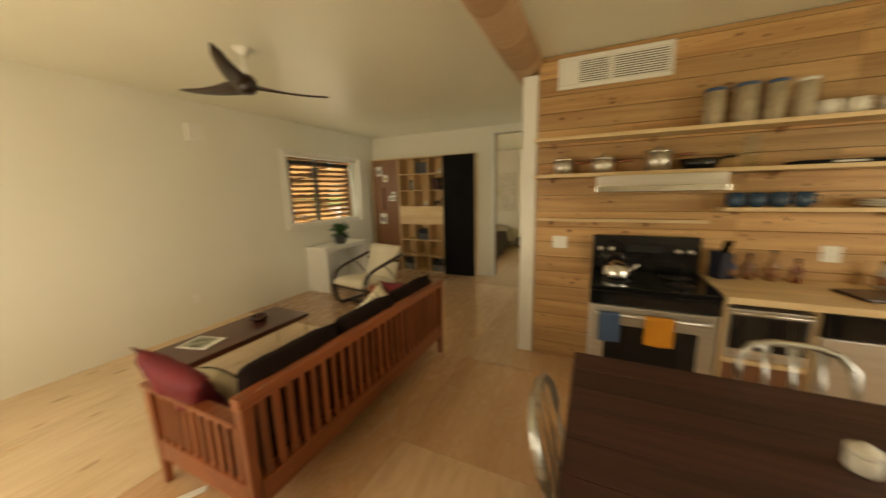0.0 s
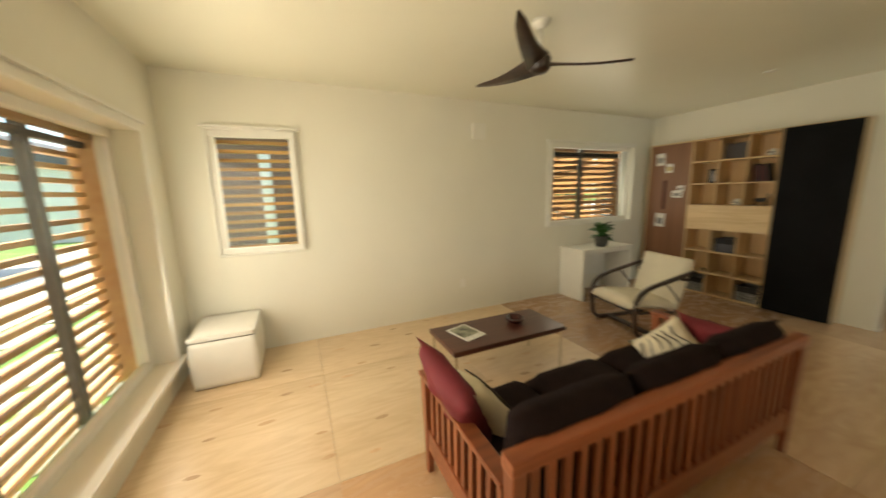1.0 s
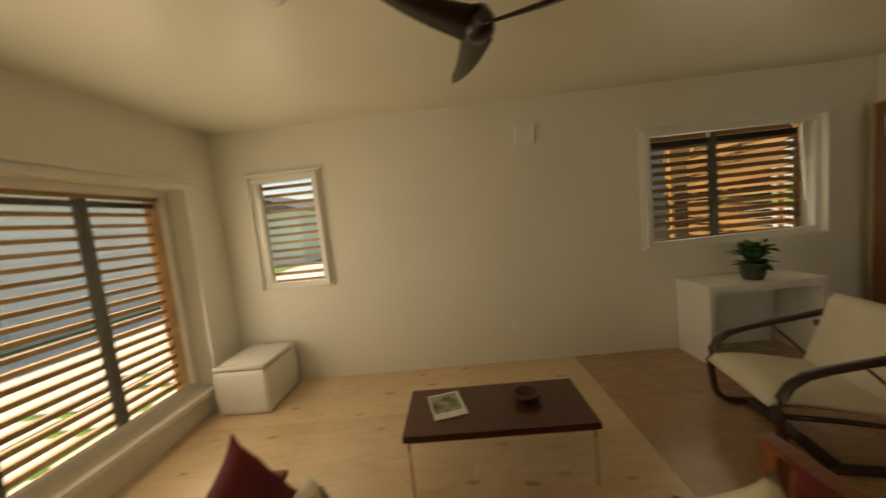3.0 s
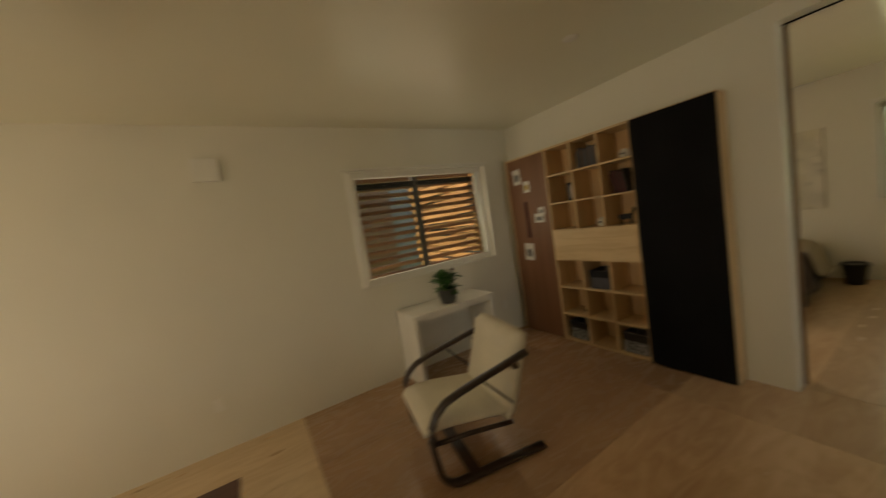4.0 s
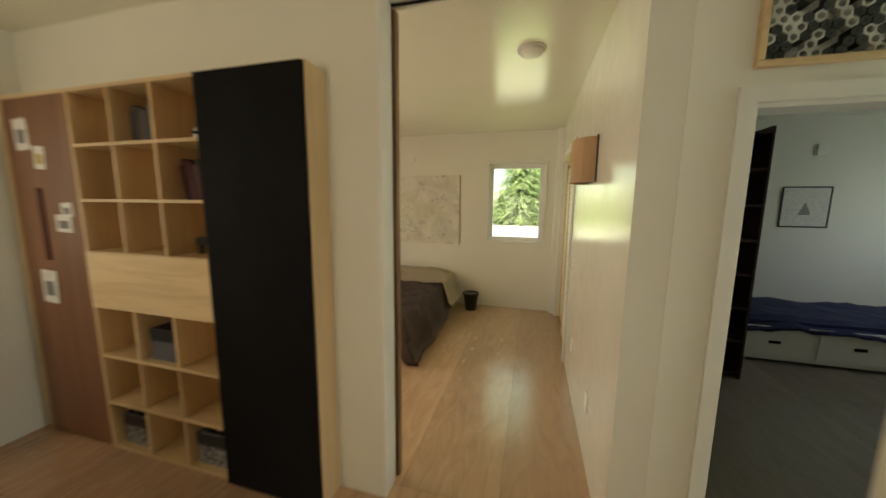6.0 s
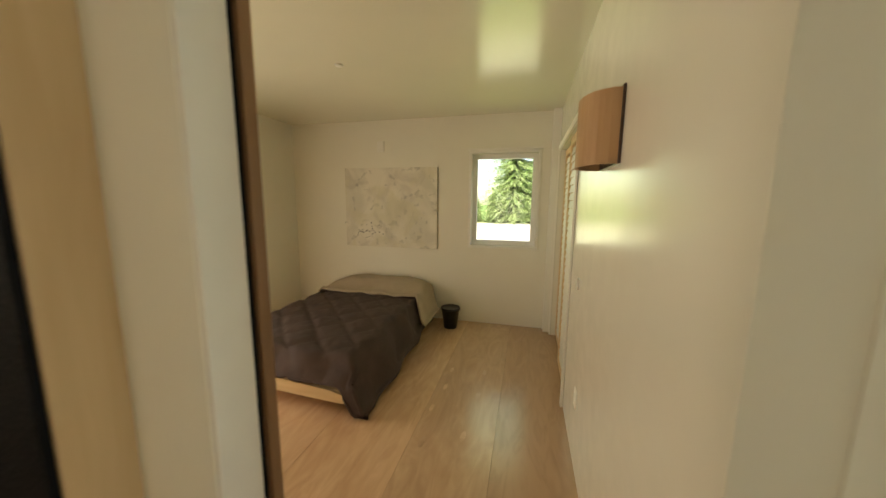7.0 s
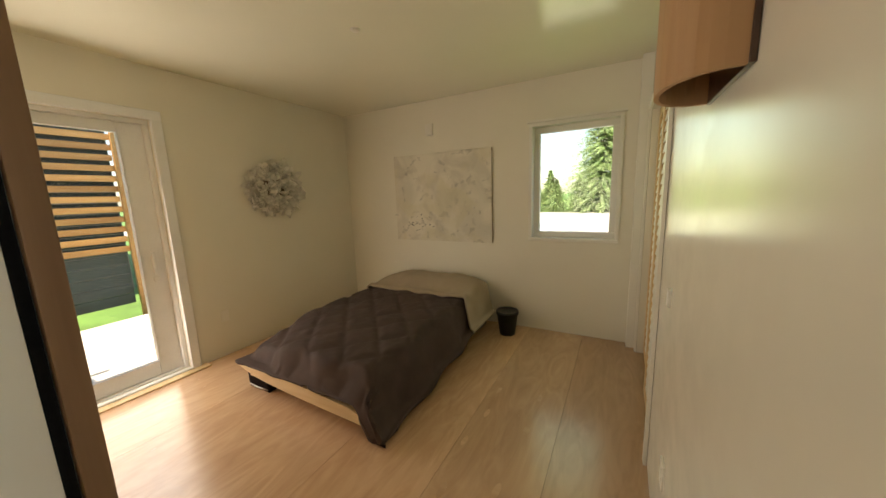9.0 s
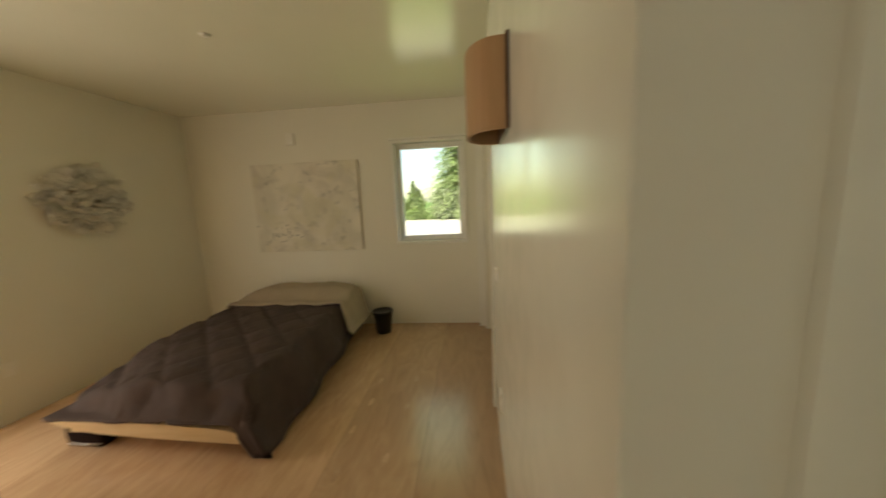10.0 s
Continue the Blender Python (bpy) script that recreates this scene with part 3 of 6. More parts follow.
# baseboard-free walls; wall plates and detectors
def plate(name, label, category, x, y, z, axis, w=0.075, h=0.115, t=0.008, toggle=True, material=None):
    p = thing(name, label, category, (x, y, z))
    material = material or TRIM
    bm = bmesh.new()
    if axis == "x":
        add_box(bm, -t / 2, t / 2, -w / 2, w / 2, -h / 2, h / 2)
    else:
        add_box(bm, -w / 2, w / 2, -t / 2, t / 2, -h / 2, h / 2)
    bevel(bm, 0.003)
    part("plate", bm, material, p)
    if toggle:
        bm = bmesh.new()
        for dz in (0.022, -0.022):
            if axis == "x":
                add_box(bm, -t * 0.8, t * 0.8, -0.014, 0.014, dz - 0.013, dz + 0.013)
            else:
                add_box(bm, -0.014, 0.014, -t * 0.8, t * 0.8, dz - 0.013, dz + 0.013)
        part("socket", bm, TRIM, p)
    return p


plate("wall_outlet", "white double outlet low on the white wall", "outlet", XW + 0.004, -3.68, 0.40, "x")
plate("wall_outlet", "white double outlet low beside the bed", "outlet", XW + 0.004, 1.75, 0.42, "x")
plate("wall_outlet", "white outlet near the shelving", "outlet", XW + 0.004, -0.42, 0.40, "x")
plate("wall_outlet", "white outlet low on the passage wall", "outlet", XC - 0.004, 0.62, 0.40, "x")
plate("wall_outlet", "white outlet low near the closet", "outlet", XC - 0.004, 1.45, 0.42, "x")
plate("light_switch", "white switch on the passage wall", "switch", XC - 0.006, 1.62, 1.12, "x", 0.04, 0.075, 0.016, False)
plate("wall_sensor", "white square sensor high on the wall", "sensor", XW + 0.012, -3.42, 2.37, "x", 0.19, 0.19, 0.035, False)
plate("wall_sensor", "white sensor above the painting", "sensor", 1.38, YB - 0.012, 2.39, "y", 0.10, 0.14, 0.03, False)


def detector(x, y, r, label, slim=1.0):
    t = thing("smoke_detector", label, "detector", (x, y, H))
    lathe("base", [(0, 0), (r, 0), (r, -0.012 * slim), (0, -0.012 * slim)], TRIM, t)
    lathe("cover", [(r * 0.86, -0.012 * slim), (r * 0.8, -0.032 * slim), (r * 0.5, -0.04 * slim), (0, -0.04 * slim)], TRIM, t)
    return t


detector(1.88, -1.14, 0.05, "small white ceiling detector in the living room", 0.3)
detector(1.76, -4.97, 0.06, "small white ceiling detector near the glazing", 0.3)
detector(1.84, 1.93, 0.035, "small white ceiling detector above the bed", 0.3)
detector(3.28, 1.06, 0.10, "round white smoke detector in the passage")

# closet in the passage: louvred plywood door, casing
c = thing("door_4", "cream louvred closet doors in a slim casing", "closet door", kind="structure")
bm = bmesh.new()
for q in ((XC - 0.02, XC - 0.003, 1.99, 2.05, 0, 2.31), (XC - 0.02, XC - 0.003, 3.5, 3.56, 0, 2.31), (XC - 0.02, XC - 0.003, 2.05, 3.5, 2.25, 2.31)):
    add_box(bm, *q)
part("casing", bm, TRIM, c)
for k in range(2):
    a = 2.052 + k * 0.725
    rect_frame("leaf", "x", XC + 0.02 + k * 0.035, XC + 0.05 + k * 0.035, a, a + 0.72, 0.02, 2.24, 0.07, BIRCH, c)
    lm = None
    for i in range(30):
        if lm is None:
            bm = bmesh.new()
            add_box(bm, -0.004, 0.004, 0, 0.58, -0.0325, 0.0325)
            lm = mesh_of("louvre", bm, TRIM)
        ob = new("louvre", lm)
        ob.parent = c
        ob.matrix_basis = pose(XC + 0.035 + k * 0.035, a + 0.07, 0.125 + i * 0.0685, 0, 10, 0)
tagged(block("corner_trim", 3.64, 3.73, YB - 0.11, YB, 0, H, TRIM, r=0.003), "white boxed corner beside the closet", "trim", kind="structure")

# ---- built-in shelving ----
bc = thing("bookcase", "birch plywood wall shelving with pin board, drawer and black sliding panel", "bookcase", (0, 0, 0))
FY, BY = -0.155, 0.17
block("back_panel", 0.05, 2.315, BY, BY + 0.012, 0.0, 2.285, BIRCH, bc)
for x in (0.05, 0.685, 1.672, 2.303):
    block("upright", x, x + 0.02, FY, BY, 0.0, 2.285, BIRCH, bc, 0.001)
block("top_board", 0.07, 2.303, FY, BY, 2.267, 2.287, BIRCH_X, bc, 0.001)
block("pin_board", 0.07, 0.685, FY + 0.004, FY + 0.022, 0.012, 2.267, CORKY, bc, 0.001, "brown hardboard pin board")
rows_z = [0.012, 0.33, 0.655, 0.985, 1.33, 1.645, 1.965]
for z in rows_z:
    block("shelf", 0.705, 1.672, FY + 0.002, BY, z - 0.009, z + 0.009, BIRCH_X, bc)
for z0, z1 in list(zip(rows_z, rows_z[1:] + [2.267])):
    if abs(z0 - 0.985) < 0.01:
        continue
    for x in (1.022, 1.345):
        block("divider", x, x + 0.016, FY + 0.004, BY, z0 + 0.009, z1 - 0.009 + (0 if z1 != 2.267 else 0.009), BIRCH, bc)
dr = block("drawer_front", 0.70, 1.676, FY - 0.012, FY, 0.985, 1.335, BIRCH_X, bc, 0.002, "pale figured plywood drawer front")
block("black_panel", 1.69, 2.318, FY - 0.022, FY - 0.002, 0.012, 2.275, BLACK, bc, 0.002, "matt black chalkboard panel")

PAPER = mat("printed_paper", (0.72, 0.70, 0.64), 0.7, var=0.12, scale=25, bump=0)
INK = plain("grey_print", (0.20, 0.19, 0.18), 0.7)
YELLOW_INK = plain("ochre_print", (0.50, 0.36, 0.10), 0.7)
for i, (x, z, w, h, ink) in enumerate(((0.225, 2.05, 0.13, 0.19, INK), (0.37, 1.905, 0.10, 0.14, YELLOW_INK), (0.52, 1.50, 0.15, 0.11, INK), (0.565, 1.585, 0.10, 0.09, INK), (0.29, 1.08, 0.15, 0.22, INK))):
    p = thing("pinned_sheet", "small printed paper sheet pinned to a brown board", "paper", (x, FY + 0.003 - 0.001 * i, z), 0, "pinned papers")
    s = block("sheet", -w / 2, w / 2, -0.0012, 0.0, -h / 2, h / 2, PAPER, p)
    bm = bmesh.new()
    add_box(bm, -w * 0.32, w * 0.30, -0.0018, -0.0013, -h * 0.28, h * 0.16)
    part("print", bm, ink, p)
    s.rotation_euler[1] = radians((-4, 3, 2, -5, 3)[i])
strip = tagged(block("hanging_strap", 0.305, 0.345, FY - 0.006, FY + 0.003, 1.26, 1.72, mat("dark_red_felt", (0.07, 0.015, 0.012), 0.9), r=0.002), "dark red felt strap hanging on the pin board", "strap")


def storage_box(x, z, w, h, label, pattern):
    b = thing("storage_box", label, "storage box", (x, 0.02, z), 0, "storage boxes")
    bm = bmesh.new()
    t = 0.006
    for q in ((-w / 2, w / 2, -0.13, -0.13 + t, 0, h), (-w / 2, w / 2, 0.13 - t, 0.13, 0, h), (-w / 2, -w / 2 + t, -0.13 + t, 0.13 - t, 0, h), (w / 2 - t, w / 2, -0.13 + t, 0.13 - t, 0, h), (-w / 2 + t, w / 2 - t, -0.13 + t, 0.13 - t, 0, t)):
        add_box(bm, *q)
    part("body", bm, pattern, b)
    block("fold_over", -w / 2 - 0.003, w / 2 + 0.003, -0.134, -0.1305, h * 0.62, h * 0.99, DARK_METAL, b, 0.001, "dark cloth band")


PATTERN = mat("speckled_cloth", (0.20, 0.20, 0.20), 0.85, var=1.0, scale=34, bump=0.2)
GREYBOX = mat("grey_card", (0.11, 0.11, 0.125), 0.8, var=0.12)
storage_box(0.865, 0.022, 0.235, 0.21, "patterned grey cloth bin in a cubby", PATTERN)
storage_box(1.515, 0.022, 0.245, 0.21, "patterned grey cloth bin in a low cubby", PATTERN)
storage_box(1.195, 0.665, 0.22, 0.20, "plain grey card box in a cubby", GREYBOX)


def book_row(x0, z, n, label, cols, hs, lean=0.0, y=-0.06):
    x = x0
    for i in range(n):
        w = 0.018 + 0.014 * ((i * 7) % 5) / 5
        h = hs * (0.86 + 0.14 * ((i * 3) % 4) / 3)
        b = thing("book", label, "book", (x, y, z), 0, "books on the shelving")
        m = cols[i % len(cols)]
        c = block("cover", 0, w, -0.0, 0.16, 0, h, m, b, 0.002)
        block("pages", 0.003, w - 0.003, 0.004, 0.161, 0.004, h + 0.0005, PAPER, b)
        b.rotation_euler[1] = radians(lean)
        x += w + 0.002


BK = [mat("book_cloth_%s" % k, c, 0.6, var=0.1) for k, c in (("grey", (0.10, 0.10, 0.11)), ("slate", (0.06, 0.07, 0.09)), ("brown", (0.09, 0.05, 0.03)))]
RK = [mat("book_cloth_%s" % k, c, 0.6, var=0.1) for k, c in (("wine", (0.10, 0.012, 0.012)), ("black", (0.012, 0.012, 0.012)))]
book_row(1.05, 1.974, 10, "upright dark grey book on the top shelf", BK, 0.22)
book_row(1.42, 1.654, 6, "leaning dark red or black book on a shelf", RK, 0.23, -9)
f = thing("picture_frame", "small black framed photo leaning in a cubby", "picture frame", (0.94, -0.02, 1.655), 12)
rect_frame("frame", "y", -0.012, 0.006, -0.075, 0.075, 0, 0.20, 0.022, BLACK, f)
block("photo", -0.055, 0.055, -0.004, -0.001, 0.022, 0.178, mat("grey_photo", (0.22, 0.20, 0.19), 0.4, var=0.6, scale=18, bump=0), f)
for x, z, lab in ((1.555, 1.974, "small white ceramic ornament on the top shelf"), (1.25, 1.339, "small white ceramic ornament with a dark face")):
    o = thing("ornament", lab, "ornament", (x, -0.03, z))
    lathe("body", [(0, 0), (0.038, 0), (0.05, 0.03), (0.045, 0.06), (0.028, 0.085), (0, 0.095)], WHITE_LEATHER, o)
    lathe("mark", [(0, 0.0), (0.018, 0.0), (0.02, 0.012), (0, 0.02)], BLACK, o, (0, -0.042, 0.035))
o = thing("toy_figure", "small dark carved animal ornament in a cubby", "ornament", (1.50, -0.02, 1.339))
block("body", -0.07, 0.06, -0.02, 0.02, 0.05, 0.10, RK[1], o, 0.012)
for dx in (-0.055, 0.04):
    block("leg", dx, dx + 0.018, -0.012, 0.012, 0, 0.055, RK[1], o)
tube("neck", [(0.05, 0, 0.08), (0.075, 0, 0.12), (0.085, 0, 0.155)], 0.013, RK[1], o)
o = thing("small_bowl", "small dark dish in a lower cubby", "dish", (0.97, -0.03, 0.339))
lathe("bowl", [(0, 0), (0.03, 0), (0.05, 0.035), (0.046, 0.035), (0.028, 0.008), (0, 0.008)], BLACK, o)

# ---- living room ----
# sofa: local x from front (0) to back (0.86), y along it
sofa = thing("sofa", "cherry wood slatted sofa with dark brown cushions", "sofa", (2.135, -5.085, 0))
L, D, HB, HA = 2.05, 0.86, 0.73, 0.60


def leg(x0, x1, y0, y1, z1, parent, taper=0.012):
    bm = bmesh.new()
    vs = add_box(bm, x0, x1, y0, y1, 0, z1)
    for v in vs:
        if v.co.z < 0.01:
            v.co.x += taper if v.co.x < (x0 + x1) / 2 else -taper
            v.co.y += taper if v.co.y < (y0 + y1) / 2 else -taper
    bevel(bm, 0.004, 1)
    return part("leg", bm, CHERRY_Z, parent)


for y in (0, L - 0.06):
    leg(0.0, 0.06, y, y + 0.06, HA, sofa)
    leg(D - 0.06, D, y, y + 0.06, HB - 0.028, sofa)
block("back_rail", D - 0.062, D + 0.004, -0.006, L + 0.006, HB - 0.028, HB + 0.03, CHERRY, sofa, 0.006)
block("lower_back_rail", D - 0.05, D - 0.015, 0.06, L - 0.06, 0.17, 0.295, CHERRY, sofa, 0.004)
block("front_rail", 0.012, 0.045, 0.06, L - 0.06, 0.17, 0.28, CHERRY, sofa, 0.004)
n = 25
bm = bmesh.new()
add_box(bm, D - 0.043, D - 0.023, -0.0175, 0.0175, 0.294, HB - 0.026)
sm = mesh_of("back_slat", bm, CHERRY_Z)
for i in range(n):
    ob = new("back_slat", sm)
    ob.parent = sofa
    ob.location = (0, 0.06 + (i + 0.7) * (L - 0.12) / (n + 0.4), 0)
for y in (0, L - 0.06):
    block("arm_rail", -0.012, D - 0.062, y - 0.006, y + 0.066, HA, HA + 0.028, CHERRY, sofa, 0.006)
    block("lower_arm_rail", 0.06, D - 0.06, y + 0.012, y + 0.045, 0.17, 0.295, CHERRY, sofa, 0.004)
    bm = bmesh.new()
    add_box(bm, -0.016, 0.016, y + 0.02, y + 0.038, 0.294, HA + 0.001)
    sm = mesh_of("arm_slat", bm, CHERRY_Z)
    for i in range(10):
        ob = new("arm_slat", sm)
        ob.parent = sofa
        ob.location = (0.06 + (i + 0.7) * 0.74 / 10.4, 0, 0)
block("seat_deck", 0.045, D - 0.05, 0.06, L - 0.06, 0.20, 0.235, CHERRY, sofa)
for i in range(3):
    w = (L - 0.14) / 3
    cushion("seat_cushion", 0.80, w, 0.20, DARK_CLOTH, pose(0.385, 0.07 + (i + 0.5) * w, 0.335), sofa, "dark brown seat cushion", 0.25, seed=i)
    cushion("back_cushion", 0.46, w, 0.17, DARK_CLOTH, pose(0.70, 0.07 + (i + 0.5) * w, 0.60, 0, -78, 0), sofa, "dark brown back cushion", 0.35, seed=i + 5)
BAMBOO = mat("cream_print_cotton", (0.74, 0.66, 0.49), 0.8, var=0.05, bump=0.3, fine=300)


def throw(m, material, label, seed, print_mat=None, size=0.44):
    t = thing("throw_pillow", label, "pillow", m.translation, 0, "throw pillows on the sofa")
    r = m.to_3x3().to_4x4()
    cushion("pillow", size, size, 0.15, material, r, t, "", 0.75, 0.012, seed=seed, ears=0.12)
    for sg in (1, -1) if print_mat else ():
        for k in range(6):
            x = -0.15 + 0.06 * k
            pts = []
            for i in range(9):
                u, v = (x + 0.025 * math.sin(i * 0.9 + k)) * size / 0.44, (-0.16 + i * 0.04) * size / 0.44
                e = (1 - abs(u / size * 1.92) ** 3.2) * (1 - abs(v / size * 1.92) ** 3.2)
                pts.append(r @ Vector((u, v, sg * (0.075 * (0.25 * min(1, e * 4) ** 0.5 + 0.75 * e ** 0.5) + 0.012))))
            tube("printed_stem", pts, 0.0045, print_mat, t.children[0], "dark printed stem", sides=5)


STEM = mat("dark_print", (0.06, 0.045, 0.03), 0.8)
throw(pose(2.41, -5.005, 0.615, 116, 0, 0) @ pose(0, 0, 0, 0, 0, -16), RED_CLOTH, "wine red cushion propped against the sofa arm", 1.0)
throw(pose(2.38, -4.82, 0.485, 128, 0, 4) @ pose(0, 0, 0, 180, 0, 14), BAMBOO, "cream cushion with dark stems beside a red one", 2.0, STEM, 0.40)
throw(pose(2.50, -3.43, 0.52, 70, -10, 20) @ pose(0, 0, 0, 0, 0, 38), BAMBOO, "cream cushion with dark stems at the sofa's far end", 3.0, STEM, 0.35)
throw(pose(2.66, -3.22, 0.55, -70, -6, -12), RED_CLOTH, "wine red cushion in the sofa corner", 4.0)

ct = thing("coffee_table", "dark walnut coffee table on slim chrome legs", "coffee table", (1.39, -4.07, 0))
block("tabletop", -0.255, 0.255, -0.565, 0.565, 0.355, 0.395, WALNUT_Y, ct, 0.004)
for x in (-0.235, 0.215):
    for y in (-0.545, 0.525):
        block("leg", x, x + 0.02, y, y + 0.02, 0, 0.355, CHROME, ct, 0.002)
for x in (-0.232, 0.218):
    block("side_rail", x, x + 0.014, -0.525, 0.525, 0.335, 0.355, CHROME, ct)
for y in (-0.542, 0.528):
    block("end_rail", -0.215, 0.215, y, y + 0.014, 0.335, 0.355, CHROME, ct)
mg = thing("magazine", "glossy magazine with a green landscape cover", "magazine", (1.36, -4.38, 0.395), 14)
block("pages", -0.14, 0.14, -0.105, 0.105, 0, 0.007, PAPER, mg, 0.001)
block("cover", -0.141, 0.141, -0.106, 0.106, 0.0072, 0.0085, PAPER, mg)
block("cover_photo", -0.12, 0.08, -0.095, 0.085, 0.0087, 0.0095, mat("cover_photo", (0.21, 0.22, 0.16), 0.4, var=0.8, scale=14, bump=0), mg, label="green cover photo")
bl = thing("bowl", "small dark red wooden bowl on the coffee table", "bowl", (1.36, -3.86, 0.395))
lathe("bowl", [(0, 0), (0.045, 0), (0.085, 0.035), (0.09, 0.05), (0.08, 0.05), (0.05, 0.012), (0, 0.010)], mat("dark_red_lacquer", (0.045, 0.010, 0.008), 0.25), bl, sides=32)

ot = thing("storage_ottoman", "white vinyl cube ottoman with a lift-off lid", "ottoman", (0.31, -6.31, 0))


def soft_block(name, sx, sy, z0, z1, bulge, r, material, parent, label=""):
    bm = bmesh.new()
    add_box(bm, -sx / 2, sx / 2, -sy / 2, sy / 2, z0, z1)
    bmesh.ops.subdivide_edges(bm, edges=list(bm.edges), cuts=9, use_grid_fill=True)
    for v in bm.verts:
        u, w, h = v.co.x / (sx / 2), v.co.y / (sy / 2), (v.co.z - (z0 + z1) / 2) / ((z1 - z0) / 2)
        v.co.x += math.copysign(bulge * (1 - h * h) * (1 - 0.5 * w * w) * abs(u) ** 2, u)
        v.co.y += math.copysign(bulge * (1 - h * h) * (1 - 0.5 * u * u) * abs(w) ** 2, w)
        q = max(abs(u), abs(w))
        if h > 0.99:
            v.co.z -= r * max(0, (q - 0.8) / 0.2) ** 2
    return part(name, bm, material, parent, label, smooth=True)


soft_block("body", 0.56, 0.48, 0.01, 0.425, 0.022, 0.004, WHITE_LEATHER, ot)
soft_block("lid", 0.565, 0.485, 0.431, 0.478, 0.006, 0.022, WHITE_LEATHER, ot)
block("seam", -0.278, 0.278, -0.238, 0.238, 0.424, 0.433, BLACK, ot, label="dark seam under the lid")

cs = thing("console_table", "white waterfall console table under the window", "console table", (0.0, 0, 0))
block("tabletop", -0.03, 0.425, -1.985, -0.95, 0.718, 0.755, TRIM, cs, 0.005)
for y in (-1.98, -1.0):
    block("side_panel", -0.03, 0.42, y, y + 0.045, 0, 0.718, TRIM, cs, 0.004)
block("apron", 0.385, 0.405, -1.935, -1.0, 0.675, 0.718, TRIM, cs)
block("back_panel", -0.028, -0.012, -1.935, -1.0, 0.24, 0.718, TRIM, cs)

LEAF = mat("leaf_green", (0.035, 0.11, 0.025), 0.45, var=0.35, scale=20, bump=0.1, rand=0.25)
pp = thing("potted_plant", "small leafy plant in a dark grey pot on the console", "plant", (0.27, -1.465, 0.755))
pp.scale = (1.2, 1.2, 1.2)
lathe("pot", [(0, 0), (0.062, 0), (0.075, 0.03), (0.085, 0.115), (0.09, 0.12), (0.088, 0.13), (0.078, 0.13), (0.076, 0.11), (0, 0.11)], mat("grey_ceramic", (0.06, 0.06, 0.055), 0.5, var=0.15), pp)
rng = random.Random(11)
lm = []
for w in (0.5, 0.65, 0.4):
    bm = bmesh.new()
    rows = []
    for i in range(6):
        s = i / 5
        ww = w * 0.06 * math.sin(math.pi * min(1, s * 0.92 + 0.08)) + 0.002
        zc = 0.05 * s - 0.05 * s * s
        rows.append((bm.verts.new((s * 0.11, -ww, zc + 0.006)), bm.verts.new((s * 0.11, 0, zc)), bm.verts.new((s * 0.11, ww, zc + 0.006))))
    for a, c in zip(rows, rows[1:]):
        bm.faces.new((a[0], a[1], c[1], c[0]))
        bm.faces.new((a[1], a[2], c[2], c[1]))
    lm.append(mesh_of("leaf", bm, LEAF, True))
for i in range(70):
    a, h = rng.uniform(0, 360), rng.uniform(0.10, 0.24)
    ob = new("leaf", rng.choice(lm))
    ob.parent = pp
    r = rng.uniform(0.0, 0.06)
    ob.matrix_basis = pose(r * math.cos(radians(a)), r * math.sin(radians(a)), h, rng.uniform(-25, 25), -rng.uniform(-15, 70), a) @ Matrix.Scale(rng.uniform(0.6, 1.05), 4)
tube("stem", [(0, 0, 0.1), (0.005, 0, 0.17), (0, 0.008, 0.22)], 0.006, LEAF, pp)
tube("stem", [(0.01, 0.02, 0.1), (0.03, 0.04, 0.2), (0.045, 0.06, 0.29)], 0.004, LEAF, pp)
lathe("flower_bud", [(0, 0), (0.014, 0.008), (0.012, 0.022), (0, 0.03)], mat("dark_pink_petal", (0.10, 0.02, 0.02), 0.6), pp, (0.045, 0.06, 0.285), sides=10)

fp = thing("floor_outlet", "small white floor outlet plate under the sofa", "outlet", (2.39, -5.06, 0.0), 60)
block("plate", -0.07, 0.07, -0.022, 0.022, 0.0008, 0.006, TRIM, fp, 0.002)
block("flap", -0.03, 0.03, -0.014, 0.014, 0.006, 0.009, TRIM, fp, 0.001)

# bentwood lounge chair: local forward is -y
ch = thing("lounge_chair", "cream upholstered lounge chair on dark bentwood loop arms", "armchair", (1.335, -2.08, 0), -11)


def loop(x):
    pts = [(x, 0.40, 0.022), (x, 0.2, 0.022), (x, -0.1, 0.022), (x, -0.22, 0.024)]
    for k in range(1, 10):
        a = radians(-90 - k * 18 * 0.55)
        pts.append((x, -0.22 + 0.13 * math.cos(a), 0.155 + 0.132 * math.sin(a)))
    pts += [(x, -0.365, 0.26), (x, -0.375, 0.34), (x, -0.36, 0.42), (x, -0.32, 0.495), (x, -0.25, 0.55), (x, -0.15, 0.585), (x, 0.0, 0.62), (x, 0.18, 0.66), (x, 0.36, 0.70)]
    return pts


for x in (-0.335, 0.335):
    tube("loop_arm", loop(x), 0.034, BENT, ch, "dark bentwood loop", flat=0.62, sides=10)
block("cross_rail", -0.325, 0.325, -0.16, -0.08, 0.024, 0.046, BENT, ch, 0.004)
block("cross_rail", -0.325, 0.325, 0.26, 0.30, 0.60, 0.64, BENT, ch, 0.004)


